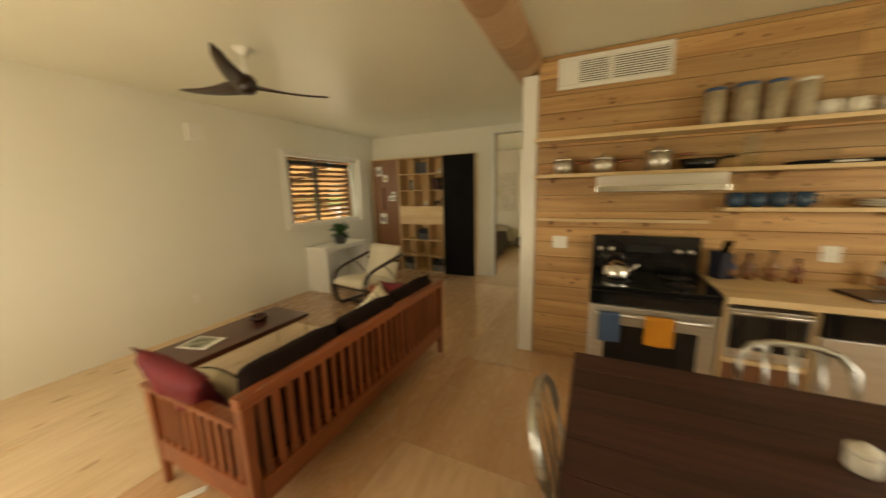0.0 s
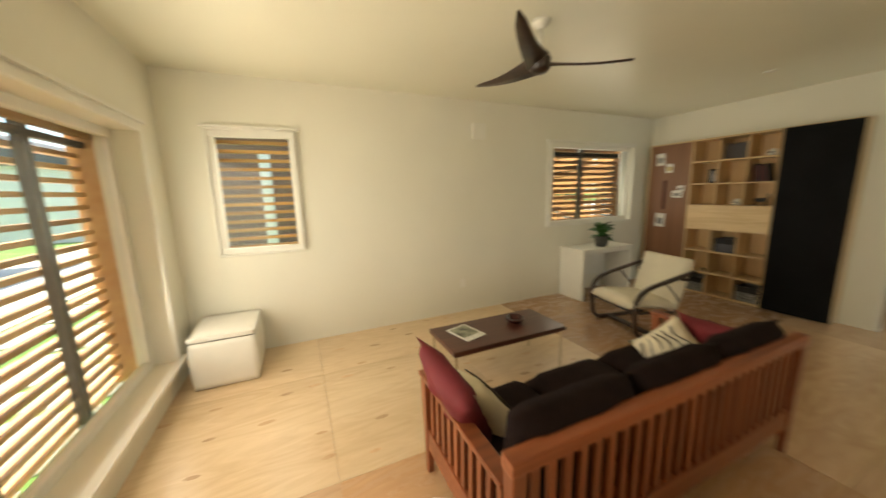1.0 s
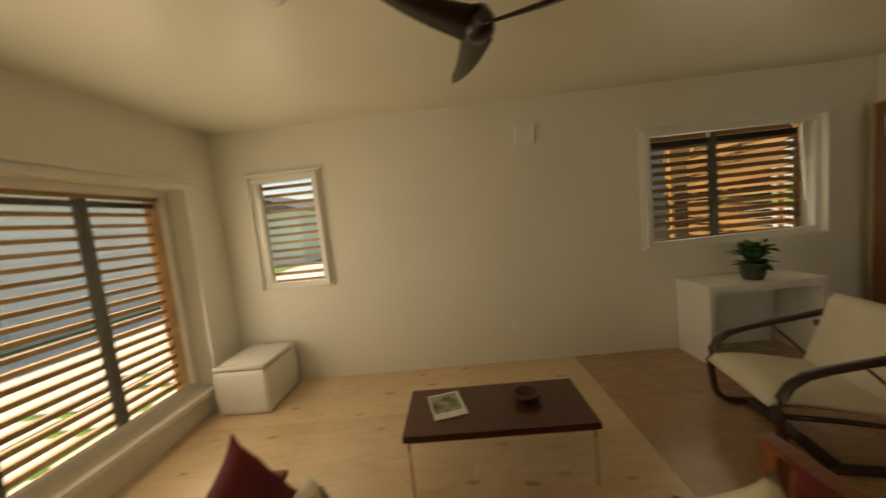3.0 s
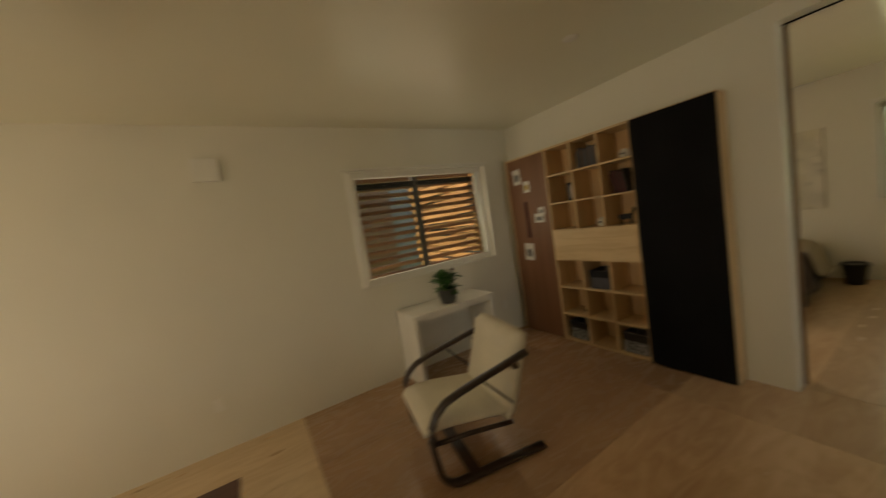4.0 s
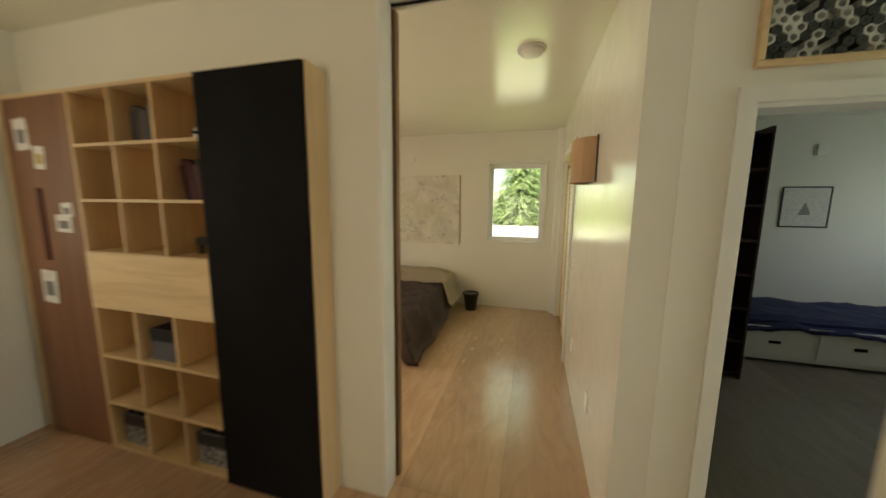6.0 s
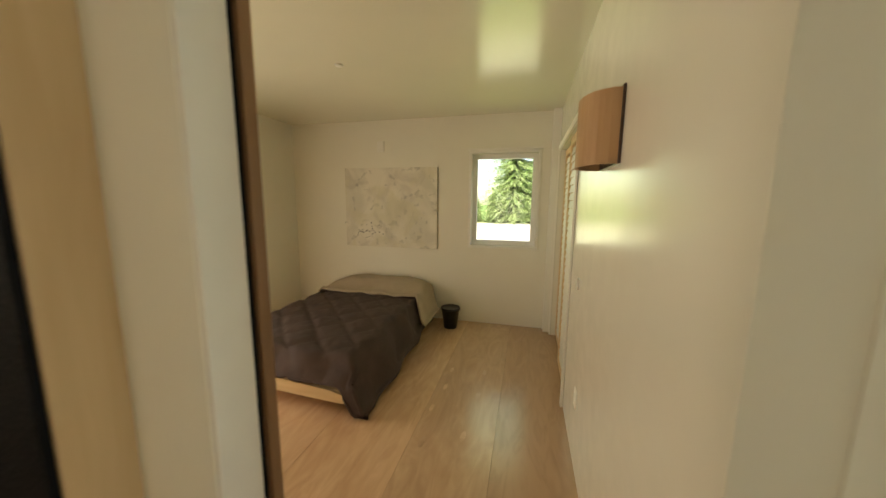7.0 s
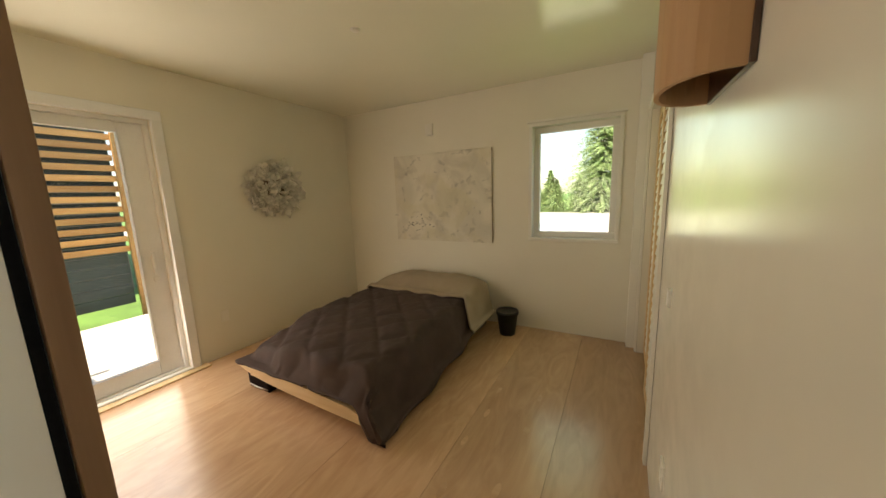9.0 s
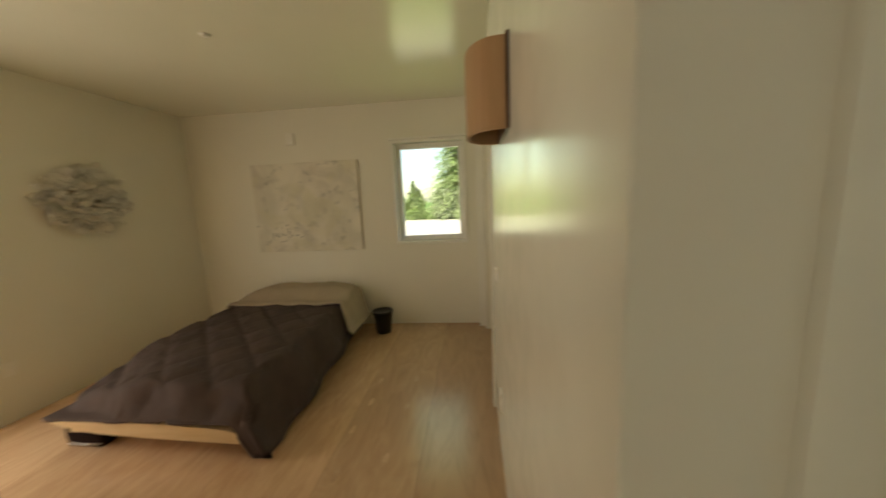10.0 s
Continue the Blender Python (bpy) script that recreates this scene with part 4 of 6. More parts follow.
def shell_pad(name, profile, width, thick, material, parent):
    """An upholstered pad bent along a side profile of (y, z)."""
    bm = bmesh.new()
    n = 10
    rows_top, rows_bot = [], []
    for i, (y, z) in enumerate(profile):
        a, c = profile[max(0, i - 1)], profile[min(len(profile) - 1, i + 1)]
        t = Vector((0, c[0] - a[0], c[1] - a[1])).normalized()
        nrm = Vector((0, -t.z, t.y))
        s = i / (len(profile) - 1)
        endf = min(1, min(s, 1 - s) * 9 + 0.35)
        top, bot = [], []
        for j in range(n + 1):
            u = j / n * 2 - 1
            e = (1 - abs(u) ** 5) ** 0.5 * 0.8 + 0.2
            p = Vector((u * width / 2, y, z))
            top.append(bm.verts.new(p + nrm * thick * 0.5 * e * endf))
            bot.append(bm.verts.new(p - nrm * thick * 0.5 * e * endf))
        rows_top.append(top)
        rows_bot.append(bot)
    for a, c in zip(rows_top, rows_top[1:]):
        for j in range(n):
            bm.faces.new((a[j], a[j + 1], c[j + 1], c[j]))
    for a, c in zip(rows_bot, rows_bot[1:]):
        for j in range(n):
            bm.faces.new((a[j], c[j], c[j + 1], a[j + 1]))
    for t, b in zip(zip(rows_top, rows_top[1:]), zip(rows_bot, rows_bot[1:])):
        for j in (0, n):
            bm.faces.new((t[0][j], t[1][j], b[1][j], b[0][j]))
    for t, b in ((rows_top[0], rows_bot[0]), (rows_top[-1], rows_bot[-1])):
        for j in range(n):
            bm.faces.new((t[j], t[j + 1], b[j + 1], b[j]))
    bmesh.ops.recalc_face_normals(bm, faces=bm.faces)
    return part(name, bm, material, parent, smooth=True)


shell_pad("seat", [(-0.40, 0.355), (-0.37, 0.375), (-0.30, 0.385), (-0.18, 0.378), (-0.05, 0.36), (0.08, 0.34), (0.18, 0.325), (0.215, 0.32)], 0.60, 0.13, CANVAS, ch)
shell_pad("backrest", [(0.175, 0.26), (0.20, 0.30), (0.235, 0.40), (0.275, 0.52), (0.315, 0.64), (0.35, 0.74), (0.365, 0.80), (0.372, 0.83)], 0.61, 0.19, CANVAS, ch)
for x in (-0.318, 0.318):
    tube("strap", [(x, 0.02, 0.60), (x, 0.14, 0.47), (x, 0.22, 0.38)], 0.008, BENT, ch, sides=6)
tube("under_rail", [(-0.3, -0.33, 0.30), (0.3, -0.33, 0.30)], 0.016, BENT, ch)
for x in (-0.31, 0.31):
    tube("seat_bearer", [(x, -0.36, 0.30), (x, -0.1, 0.285), (x, 0.2, 0.25)], 0.016, BENT, ch)

# ceiling fan
fan = thing("ceiling_fan", "three-bladed dark wood ceiling fan on a white stem", "ceiling fan", (1.80, -4.01, 0))
lathe("canopy", [(0.06, H), (0.055, H - 0.02), (0.035, H - 0.045), (0, H - 0.065)], TRIM, fan, label="white ceiling canopy")
lathe("stem", [(0, H - 0.05), (0.016, H - 0.05), (0.018, 2.57), (0.045, 2.535), (0, 2.53)], TRIM, fan, label="white stem")
lathe("hub", [(0, 2.545), (0.05, 2.54), (0.075, 2.495), (0.07, 2.435), (0.045, 2.41), (0, 2.405)], BENT, fan)
for k in range(3):
    bm = bmesh.new()
    rows_t = []
    for i in range(15):
        s = i / 14
        r = 0.04 + s * 0.63
        w = 0.085 - 0.058 * s ** 0.8 - 0.02 * max(0, s - 0.85) / 0.15
        sweep = 0.05 * s * s
        tw = radians(26 * (1 - s) + 8)
        zc = 2.47 + 0.03 * s - 0.02 * math.sin(s * math.pi)
        row = []
        for side, th in ((-1, 0.006), (0, 0.011), (1, 0.006), (1, -0.004), (0, -0.008), (-1, -0.004)):
            off = side * w
            row.append(bm.verts.new((r, sweep + off * math.cos(tw), zc + off * math.sin(tw) * 0.8 + th)))
        rows_t.append(row)
    for a, c in zip(rows_t, rows_t[1:]):
        for j in range(6):
            bm.faces.new((a[j], a[(j + 1) % 6], c[(j + 1) % 6], c[j]))
    bm.faces.new(rows_t[0][::-1])
    bm.faces.new(rows_t[-1])
    bmesh.ops.transform(bm, matrix=pose(0, 0, 0, 0, 0, 120 * k + 66), verts=bm.verts)
    bmesh.ops.recalc_face_normals(bm, faces=bm.faces)
    part("blade", bm, BENT, fan, "dark wood blade", smooth=True)

# ---- bedroom ----
bed = thing("bed", "low plywood platform bed with a grey-brown quilt", "bed", (-0.10, 0.13, 0))
bm = bmesh.new()
pts = [(0.80, 0.245), (1.2, 0.245), (1.7, 0.232), (2.08, 0.205), (2.18, 0.18), (2.22, 0.15), (2.225, 0.125), (2.18, 0.11), (1.9, 0.12), (1.5, 0.135), (1.2, 0.155), (1.05, 0.175), (0.92, 0.205), (0.84, 0.23)]
f0 = [bm.verts.new((x, 1.285, z)) for x, z in pts]
f1 = [bm.verts.new((x, 1.31, z)) for x, z in pts]
bm.faces.new(f0)
bm.faces.new(f1[::-1])
for i in range(len(pts)):
    bm.faces.new((f0[i], f1[i], f1[(i + 1) % len(pts)], f0[(i + 1) % len(pts)]))
bmesh.ops.recalc_face_normals(bm, faces=bm.faces)
part("foot_board", bm, BIRCH_X, bed, "pale plywood foot board")
block("platform", 0.95, 2.16, 1.315, 3.54, 0.14, 0.20, BIRCH_X, bed)
for x in (1.12, 2.05):
    block("plinth", x, x + 0.05, 1.62, 3.4, 0.0, 0.14, BIRCH, bed)
block("plinth", 1.17, 2.05, 1.62, 1.67, 0.0, 0.14, BIRCH, bed)
mt = block("mattress", 1.12, 2.12, 1.66, 3.54, 0.20, 0.40, SHEET, bed, 0.06, seg=3)


def edge_drop(d, r):
    """How far cloth has fallen at a distance d past an edge of roundness r."""
    return 0.0 if d <= 0 else (r - math.sqrt(max(0, r * r - d * d)) if d < r * 0.75 else r * 0.34 + (d - r * 0.75) * 2.6)


def drape(name, x0, x1, y0, y1, nx, ny, height, material, parent, label, thick=0.02):
    bm = bmesh.new()
    g = [[bm.verts.new(height(x0 + (x1 - x0) * i / nx, y0 + (y1 - y0) * j / ny)) for j in range(ny + 1)] for i in range(nx + 1)]
    for i in range(nx):
        for j in range(ny):
            bm.faces.new((g[i][j], g[i + 1][j], g[i + 1][j + 1], g[i][j + 1]))
    bmesh.ops.recalc_face_normals(bm, faces=bm.faces)
    if bm.faces[:][0].normal.z < 0:
        bmesh.ops.reverse_faces(bm, faces=bm.faces)
    ob = part(name, bm, material, parent, label, smooth=True)
    s = ob.modifiers.new("thickness", "SOLIDIFY")
    s.thickness, s.offset = thick, -1
    return ob


def quilt_height(x, y):
    hx, lx, fy = 2.16, 0.92, 1.42
    z = 0.452 + 0.02 * math.sin((x - 0.8) / 1.6 * math.pi) + 0.014 * noise.noise(Vector((x * 2.1, y * 2.1, 0.3)))
    a, b = (x + y * 0.92) / 0.36, (x - y * 0.92) / 0.36
    q = min(abs(a - round(a)), abs(b - round(b)))
    z += 0.030 * min(1, q / 0.20) ** 0.6 - 0.016
    z += 0.012 * noise.noise(Vector((x * 6.3, y * 5.1, 1.7))) + 0.007 * noise.noise(Vector((x * 17, y * 14, 4.0))) + 0.004 * abs(noise.noise(Vector((x * 30, y * 26, 2.0))))
    dr, dl, df = max(0, x - hx), max(0, lx - x), max(0, fy - y)
    wave = 1 + 0.28 * noise.noise(Vector((x * 3.2, y * 3.4, 7.0)))
    px, py = x, y
    if dr > 0:
        z = max(z - edge_drop(dr, 0.12) * 0.62 * wave, 0.05 + max(0, y - 1.45) * 0.10)
        px = hx + dr * 0.6 + 0.02 * math.sin(y * 11) * min(1, dr * 8)
    if dl > 0:
        z -= edge_drop(dl, 0.12) * 0.8
        px = lx - dl * 0.6
    if df > 0:
        z -= edge_drop(df, 0.12) * (0.75 + 0.35 * max(0, (x - 1.9) / 0.5)) * wave
        py = fy - df * 0.62 + 0.015 * math.sin(x * 13) * min(1, df * 8)
    if df > 0:
        # the foot edge rests along the board, and drops to the floor only at the open corner
        low = 0.262 - 0.22 * min(1, max(0, (x - 2.12) / 0.22))
        z = max(z, low)
        py = min(py, 1.30 - 0.02) if z < 0.30 else py
    # towards the closed foot corner the cover sinks and tapers to the board's tip
    c = min(1, max(0, (1.42 - x) / 0.62)) * min(1, max(0, (1.95 - y) / 0.60))
    if c > 0:
        z = max(z - 0.20 * c, min(z, 0.262))
    return (px, py, max(0.035 + 0.01 * noise.noise(Vector((x * 5, y * 5, 0))), z))


drape("quilt", 0.74, 2.53, 1.20, 3.05, 92, 96, quilt_height, DUVET, bed, "grey-brown diamond-quilted cover")


def fold_height(x, y):
    z = 0.492 + 0.012 * noise.noise(Vector((x * 4, y * 4, 2.2)))
    z += 0.12 * math.exp(-(((x - 1.60) / 0.66) ** 6) - ((y - 3.32) / 0.22) ** 4) * (1 - 0.12 * math.exp(-((x - 1.55) / 0.08) ** 2))
    z += 0.014 * noise.noise(Vector((x * 8, y * 6, 9)))
    dr, dl = max(0, x - 2.20), max(0, 0.90 - x)
    if dr > 0:
        z -= edge_drop(dr, 0.10) * (0.7 - 0.2 * (y - 2.9))
    if dl > 0:
        z -= edge_drop(dl, 0.1)
    return (2.20 + dr * 0.65 if dr else (0.90 - dl * 0.6 if dl else x), y - 0.6 * dr, max(0.22, z + 0.018 * math.exp(-((y - 2.95) / 0.05) ** 2)))


drape("turned_sheet", 0.78, 2.50, 2.90, 3.54, 70, 34, fold_height, SHEET, bed, "taupe turned-down sheet over pillows")
lb = thing("under_bed_case", "dark soft case pushed under the bed corner", "case", (0.90, 1.68, 0))
soft_block("body", 0.26, 0.40, 0.005, 0.19, 0.012, 0.02, DARK_CLOTH, lb)
tube("piping", [(-0.12, -0.208, 0.03), (0, -0.215, 0.03), (0.12, -0.208, 0.03)], 0.005, STEEL, lb, "pale piping", sides=6)

bn = thing("waste_bin", "small black plastic waste bin on the floor", "bin", (2.46, 3.42, 0))
lathe("body", [(0, 0), (0.085, 0), (0.118, 0.255), (0.125, 0.262), (0.118, 0.268), (0.108, 0.258), (0.078, 0.01), (0, 0.01)], mat("black_plastic", (0.012, 0.012, 0.013), 0.45, var=0.1), bn, sides=28)
soft = lathe("bag_rim", [(0.112, 0.268), (0.122, 0.275), (0.127, 0.262), (0.126, 0.24)], DARK_METAL, bn, label="black bag edge", sides=28)

ART = bpy.data.materials.new("washed_canvas")
ART.use_nodes = True
an, al = ART.node_tree.nodes, ART.node_tree.links
geo = an.new("ShaderNodeNewGeometry")
col_in = None
prev = None
for i, (sc, lo, hi, colr, amt, off) in enumerate(((1.9, 0.46, 0.62, (0.52, 0.50, 0.41), 0.45, 0.0), (3.4, 0.52, 0.66, (0.46, 0.42, 0.36), 0.4, 4.0), (9.0, 0.58, 0.68, (0.30, 0.29, 0.26), 0.5, 9.0), (2.6, 0.52, 0.66, (0.66, 0.62, 0.45), 0.5, 15.0))):
    mp = an.new("ShaderNodeMapping")
    mp.inputs["Location"].default_value = (off, 0, off * 0.7)
    al.new(geo.outputs["Position"], mp.inputs[0])
    t = an.new("ShaderNodeTexNoise")
    t.inputs["Scale"].default_value, t.inputs["Detail"].default_value, t.inputs["Distortion"].default_value = sc, 6, 0.8
    al.new(mp.outputs[0], t.inputs["Vector"])
    r = an.new("ShaderNodeMapRange")
    r.inputs[1].default_value, r.inputs[2].default_value, r.inputs[4].default_value = lo, hi, amt
    al.new(t.outputs[0], r.inputs[0])
    mx = an.new("ShaderNodeMix")
    mx.data_type = "RGBA"
    al.new(r.outputs[0], mx.inputs["Factor"])
    mx.inputs["B"].default_value = (*colr, 1)
    if prev:
        al.new(prev, mx.inputs["A"])
    else:
        mx.inputs["A"].default_value = (0.79, 0.75, 0.65, 1)
    prev = mx.outputs["Result"]
al.new(prev, an["Principled BSDF"].inputs["Base Color"])
an["Principled BSDF"].inputs["Roughness"].default_value = 0.7
pt = thing("painting", "pale abstract canvas washed with grey and ochre", "painting", (0, 0, 0))
block("canvas", 0.82, 2.198, YB - 0.026, YB - 0.003, 0.995, 2.105, ART, pt, 0.004)
block("stretcher", 2.1985, 2.204, YB - 0.022, YB - 0.004, 1.0, 2.10, SHEET, pt, label="tan stretcher edge")
rng = random.Random(21)
INKD = mat("ink_dash", (0.06, 0.06, 0.06), 0.7)
for i in range(26):
    x, z = rng.gauss(1.12, 0.13), rng.gauss(1.20, 0.06)
    w = rng.uniform(0.008, 0.026)
    block("brush_dab", x, x + w, YB - 0.0275, YB - 0.0265, z, z + w * 0.5, INKD, pt)

fl = thing("wall_sculpture", "round wall sculpture of many white petals", "wall art", (XW, 2.47, 1.72))
lathe("core", [(0, 0), (0.15, 0), (0.13, 0.03), (0, 0.06)], SHEET, fl, label="taupe backing")
fl.children[0].rotation_euler = (0, radians(90), 0)
PETAL = mat("porcelain_petal", (0.82, 0.79, 0.72), 0.4, var=0.06, rand=0.12)
bm = bmesh.new()
rows_p = []
for i in range(5):
    a = i / 4
    w = 0.026 * math.sin(math.pi * (a * 0.8 + 0.2)) + 0.004
    rows_p.append([bm.verts.new((0.05 * a, -w, 0.045 * a + 0.01 * a * a)), bm.verts.new((0.05 * a + 0.006, 0, 0.045 * a - 0.008)), bm.verts.new((0.05 * a, w, 0.045 * a + 0.01 * a * a))])
for a, c in zip(rows_p, rows_p[1:]):
    for j in range(2):
        bm.faces.new((a[j], a[j + 1], c[j + 1], c[j]))
pm = mesh_of("petal", bm, PETAL, True)
rng = random.Random(5)
for i in range(290):
    r = 0.37 * math.sqrt((i + 0.5) / 290)
    a = i * 137.508
    ob = new("petal", pm)
    ob.parent = fl
    ob.matrix_basis = pose(0.03 + 0.05 * (1 - (r / 0.36) ** 2), r * math.cos(radians(a)) * 0.94, r * math.sin(radians(a)) * 0.86, 0, 90, 0) @ pose(0, 0, 0, rng.uniform(-30, 30), rng.uniform(-10, 60) * r / 0.36, rng.uniform(0, 360)) @ Matrix.Scale(rng.uniform(0.8, 1.25), 4)

# plywood wall lamp: a half-round shade on a back board
sc = thing("wall_lamp", "curved plywood half-round wall lamp shade", "wall lamp", (XC, 0, 0))
bm = bmesh.new()
n = 18
outer, inner = [], []
for i in range(n + 1):
    a = math.pi * i / n
    y, x = 1.03 - 0.17 * math.cos(a), -0.012 - 0.135 * math.sin(a) ** 0.8
    outer.append((x, y))
    inner.append((-0.012 - 0.123 * math.sin(a) ** 0.8, 1.03 - 0.158 * math.cos(a)))
for lst0, lst1 in ((outer, inner),):
    vo = [[bm.verts.new((x, y, z)) for x, y in lst0] for z in (1.80, 2.09)]
    vi = [[bm.verts.new((x, y, z)) for x, y in lst1] for z in (1.80, 2.09)]
    for i in range(n):
        bm.faces.new((vo[0][i], vo[0][i + 1], vo[1][i + 1], vo[1][i]))
        bm.faces.new((vi[0][i], vi[1][i], vi[1][i + 1], vi[0][i + 1]))
        for k in (0, 1):
            bm.faces.new((vo[k][i], vi[k][i], vi[k][i + 1], vo[k][i + 1]))
bmesh.ops.recalc_face_normals(bm, faces=bm.faces)
SHADE = wood("plywood_shade", (0.50, 0.31, 0.165), (0.42, 0.245, 0.12), "z", 0.5, 20, 2.5, 0.02)
part("shade", bm, SHADE, sc, smooth=False)
block("back_board", -0.012, -0.001, 0.855, 1.205, 1.80, 2.10, WALNUT, sc, 0.002, "dark back board")
lathe("lamp_holder", [(0, 1.95), (0.03, 1.95), (0.03, 2.05), (0, 2.05)], TRIM, sc, (-0.07, 1.01, 0))

# second bedroom, seen through its doorway
b2 = thing("storage_bed", "white bed with drawers and blue bedding", "bed", (0, 0, 0))
block("base", 5.5, 7.6, 2.62, 3.52, 0.03, 0.40, TRIM, b2, 0.004)
for x in (5.54, 6.24, 6.94):
    dw = block("drawer", x, x + 0.66, 2.602, 2.62, 0.08, 0.36, TRIM, b2, 0.003)
    block("pull", x + 0.28, x + 0.38, 2.59, 2.602, 0.22, 0.25, BLACK, dw, 0.003, "black pull")
BLUE = mat("navy_bedding", (0.010, 0.018, 0.075), 0.8, var=0.25, scale=6, bump=0.3, fine=200)


def blue_height(x, y):
    return (x, y, 0.50 + 0.035 * noise.noise(Vector((x * 2.6, y * 3, 1))) + 0.02 * noise.noise(Vector((x * 8, y * 7, 3))) - (0.10 if y < 2.63 else 0))


drape("blue_cover", 5.5, 7.5, 2.58, 3.50, 50, 20, blue_height, BLUE, b2, "rumpled navy cover", 0.04)
block("mattress", 5.52, 7.58, 2.64, 3.5, 0.40, 0.465, BLUE, b2, 0.01)
pf = thing("framed_print", "small pale print in a thin frame", "picture", (0, 0, 0))
rect_frame("frame", "y", YB - 0.02, YB - 0.003, 6.38, 6.88, 1.40, 1.91, 0.015, DARK_METAL, pf)
block("print", 6.395, 6.865, YB - 0.012, YB - 0.006, 1.415, 1.895, PAPER, pf)
bm = bmesh.new()
for i in range(6):
    add_box(bm, 6.63 - 0.06 * (1 - i / 6), 6.63 + 0.06 * (1 - i / 6), YB - 0.0135, YB - 0.0125, 1.56 + i * 0.025, 1.58 + i * 0.025)
part("motif", bm, INK, pf)
plate("wall_sensor", "white sensor high on the second bedroom wall", "sensor", 6.72, YB - 0.012, 2.35, "y", 0.12, 0.13, 0.03, False)
sh = thing("tall_shelf", "dark wood open shelf unit beside the bed", "shelf unit", (0, 0, 0))
for x in (4.96, 5.32):
    block("side", x, x + 0.02, 2.1, 2.56, 0, 2.35, WALNUT, sh)
for i in range(8):
    block("shelf", 4.98, 5.32, 2.1, 2.56, 0.05 + i * 0.32, 0.07 + i * 0.32, WALNUT, sh)
block("back", 4.98, 5.32, 2.56, 2.57, 0, 2.35, WALNUT, sh)

# ---- kitchen ----
kv = thing("wall_vent", "white louvred air return grille near the ceiling", "vent", (0, 0, 0))
rect_frame("frame", "y", KY - 0.03, KY - 0.012, 3.98, 4.805, 2.45, 2.70, 0.034, TRIM, kv)
block("backing", 4.005, 4.78, KY - 0.014, KY - 0.011, 2.475, 2.675, plain("dark_duct", (0.06, 0.055, 0.05), 0.8), kv)
bm = bmesh.new()
add_box(bm, 4.01, 4.775, -0.003, 0.003, -0.0045, 0.0045)
sm = mesh_of("slat", bm, TRIM)
for i in range(11):
    ob = new("slat", sm)
    ob.parent = kv
    ob.matrix_basis = pose(0, KY - 0.018, 2.49 + i * 0.0172, 40, 0, 0)
block("divider", 4.365, 4.40, KY - 0.026, KY - 0.014, 2.48, 2.67, TRIM, kv)
block("blank", 4.012, 4.15, KY - 0.026, KY - 0.014, 2.48, 2.67, TRIM, kv)


def wall_shelf(x0, x1, z, label, d=0.26):
    s = thing("wall_shelf", label, "shelf", (0, 0, 0), 0, "kitchen wall shelves")
    block("board", x0, x1, KY - 0.012 - d, KY - 0.012, z - 0.014, z + 0.014, BIRCH_X, s, 0.002)
    x = x0 + 0.12
    while x < x1:
        bm = bmesh.new()
        a = [bm.verts.new((x + dx, y, zz)) for dx in (0, 0.012) for y, zz in ((KY - 0.013, z - 0.014), (KY - 0.013, z - 0.055), (KY - 0.09, z - 0.014))]
        bm.faces.new(a[:3])
        bm.faces.new(a[3:][::-1])
        for i in range(3):
            bm.faces.new((a[i], a[(i + 1) % 3], a[3 + (i + 1) % 3], a[3 + i]))
        bmesh.ops.recalc_face_normals(bm, faces=bm.faces)
        part("bracket", bm, CORKY, s, "small brown bracket")
        x += 0.75


wall_shelf(3.84, 7.3, 2.02, "long pale plywood top shelf on small brackets")
wall_shelf(3.84, 7.3, 1.725, "long pale plywood middle shelf on small brackets")
wall_shelf(5.15, 7.3, 1.45, "pale plywood lower shelf on small brackets", 0.22)
wall_shelf(3.84, 5.12, 1.345, "narrow pale ledge above the range", 0.06)

JAR_G = glass("jar_glass")
JAR_HAZE = mat("hazy_grain_jar", (0.42, 0.34, 0.235), 0.2, var=0.2, scale=30)
JAR_FILL = mat("pale_grain", (0.50, 0.42, 0.30), 0.8, var=0.2, scale=60)
LID_B = mat("blue_lid", (0.05, 0.10, 0.20), 0.4)
WHITE_C = mat("white_ceramic", (0.78, 0.75, 0.68), 0.2, bump=0)
BLUE_C = mat("blue_ceramic", (0.03, 0.07, 0.13), 0.25, bump=0)
COPPER = mat("copper_lid", (0.30, 0.12, 0.06), 0.35, 0.8)


def canister(x, z, r, h, lid):
    j = thing("canister", "tall glass canister of grain with a lid", "canister", (x, KY - 0.14, z), 0, "canisters on the shelf")
    lathe("jar", [(r * 0.97, 0.001), (r, 0.01), (r, h), (r * 0.96, h), (r * 0.94, 0.012), (0, 0.011)], JAR_FILL if lid is None else JAR_HAZE, j, sides=20)
    lathe("lid", [(0, h), (r * 1.04, h), (r * 1.04, h + 0.02), (0, h + 0.022)], lid or TRIM, j, sides=20)


for i, (x, r, h) in enumerate(((5.05, 0.06, 0.23), (5.22, 0.066, 0.24), (5.375, 0.057, 0.24), (5.52, 0.05, 0.23))):
    canister(x, 2.034, r, h, LID_B if i < 3 else None)


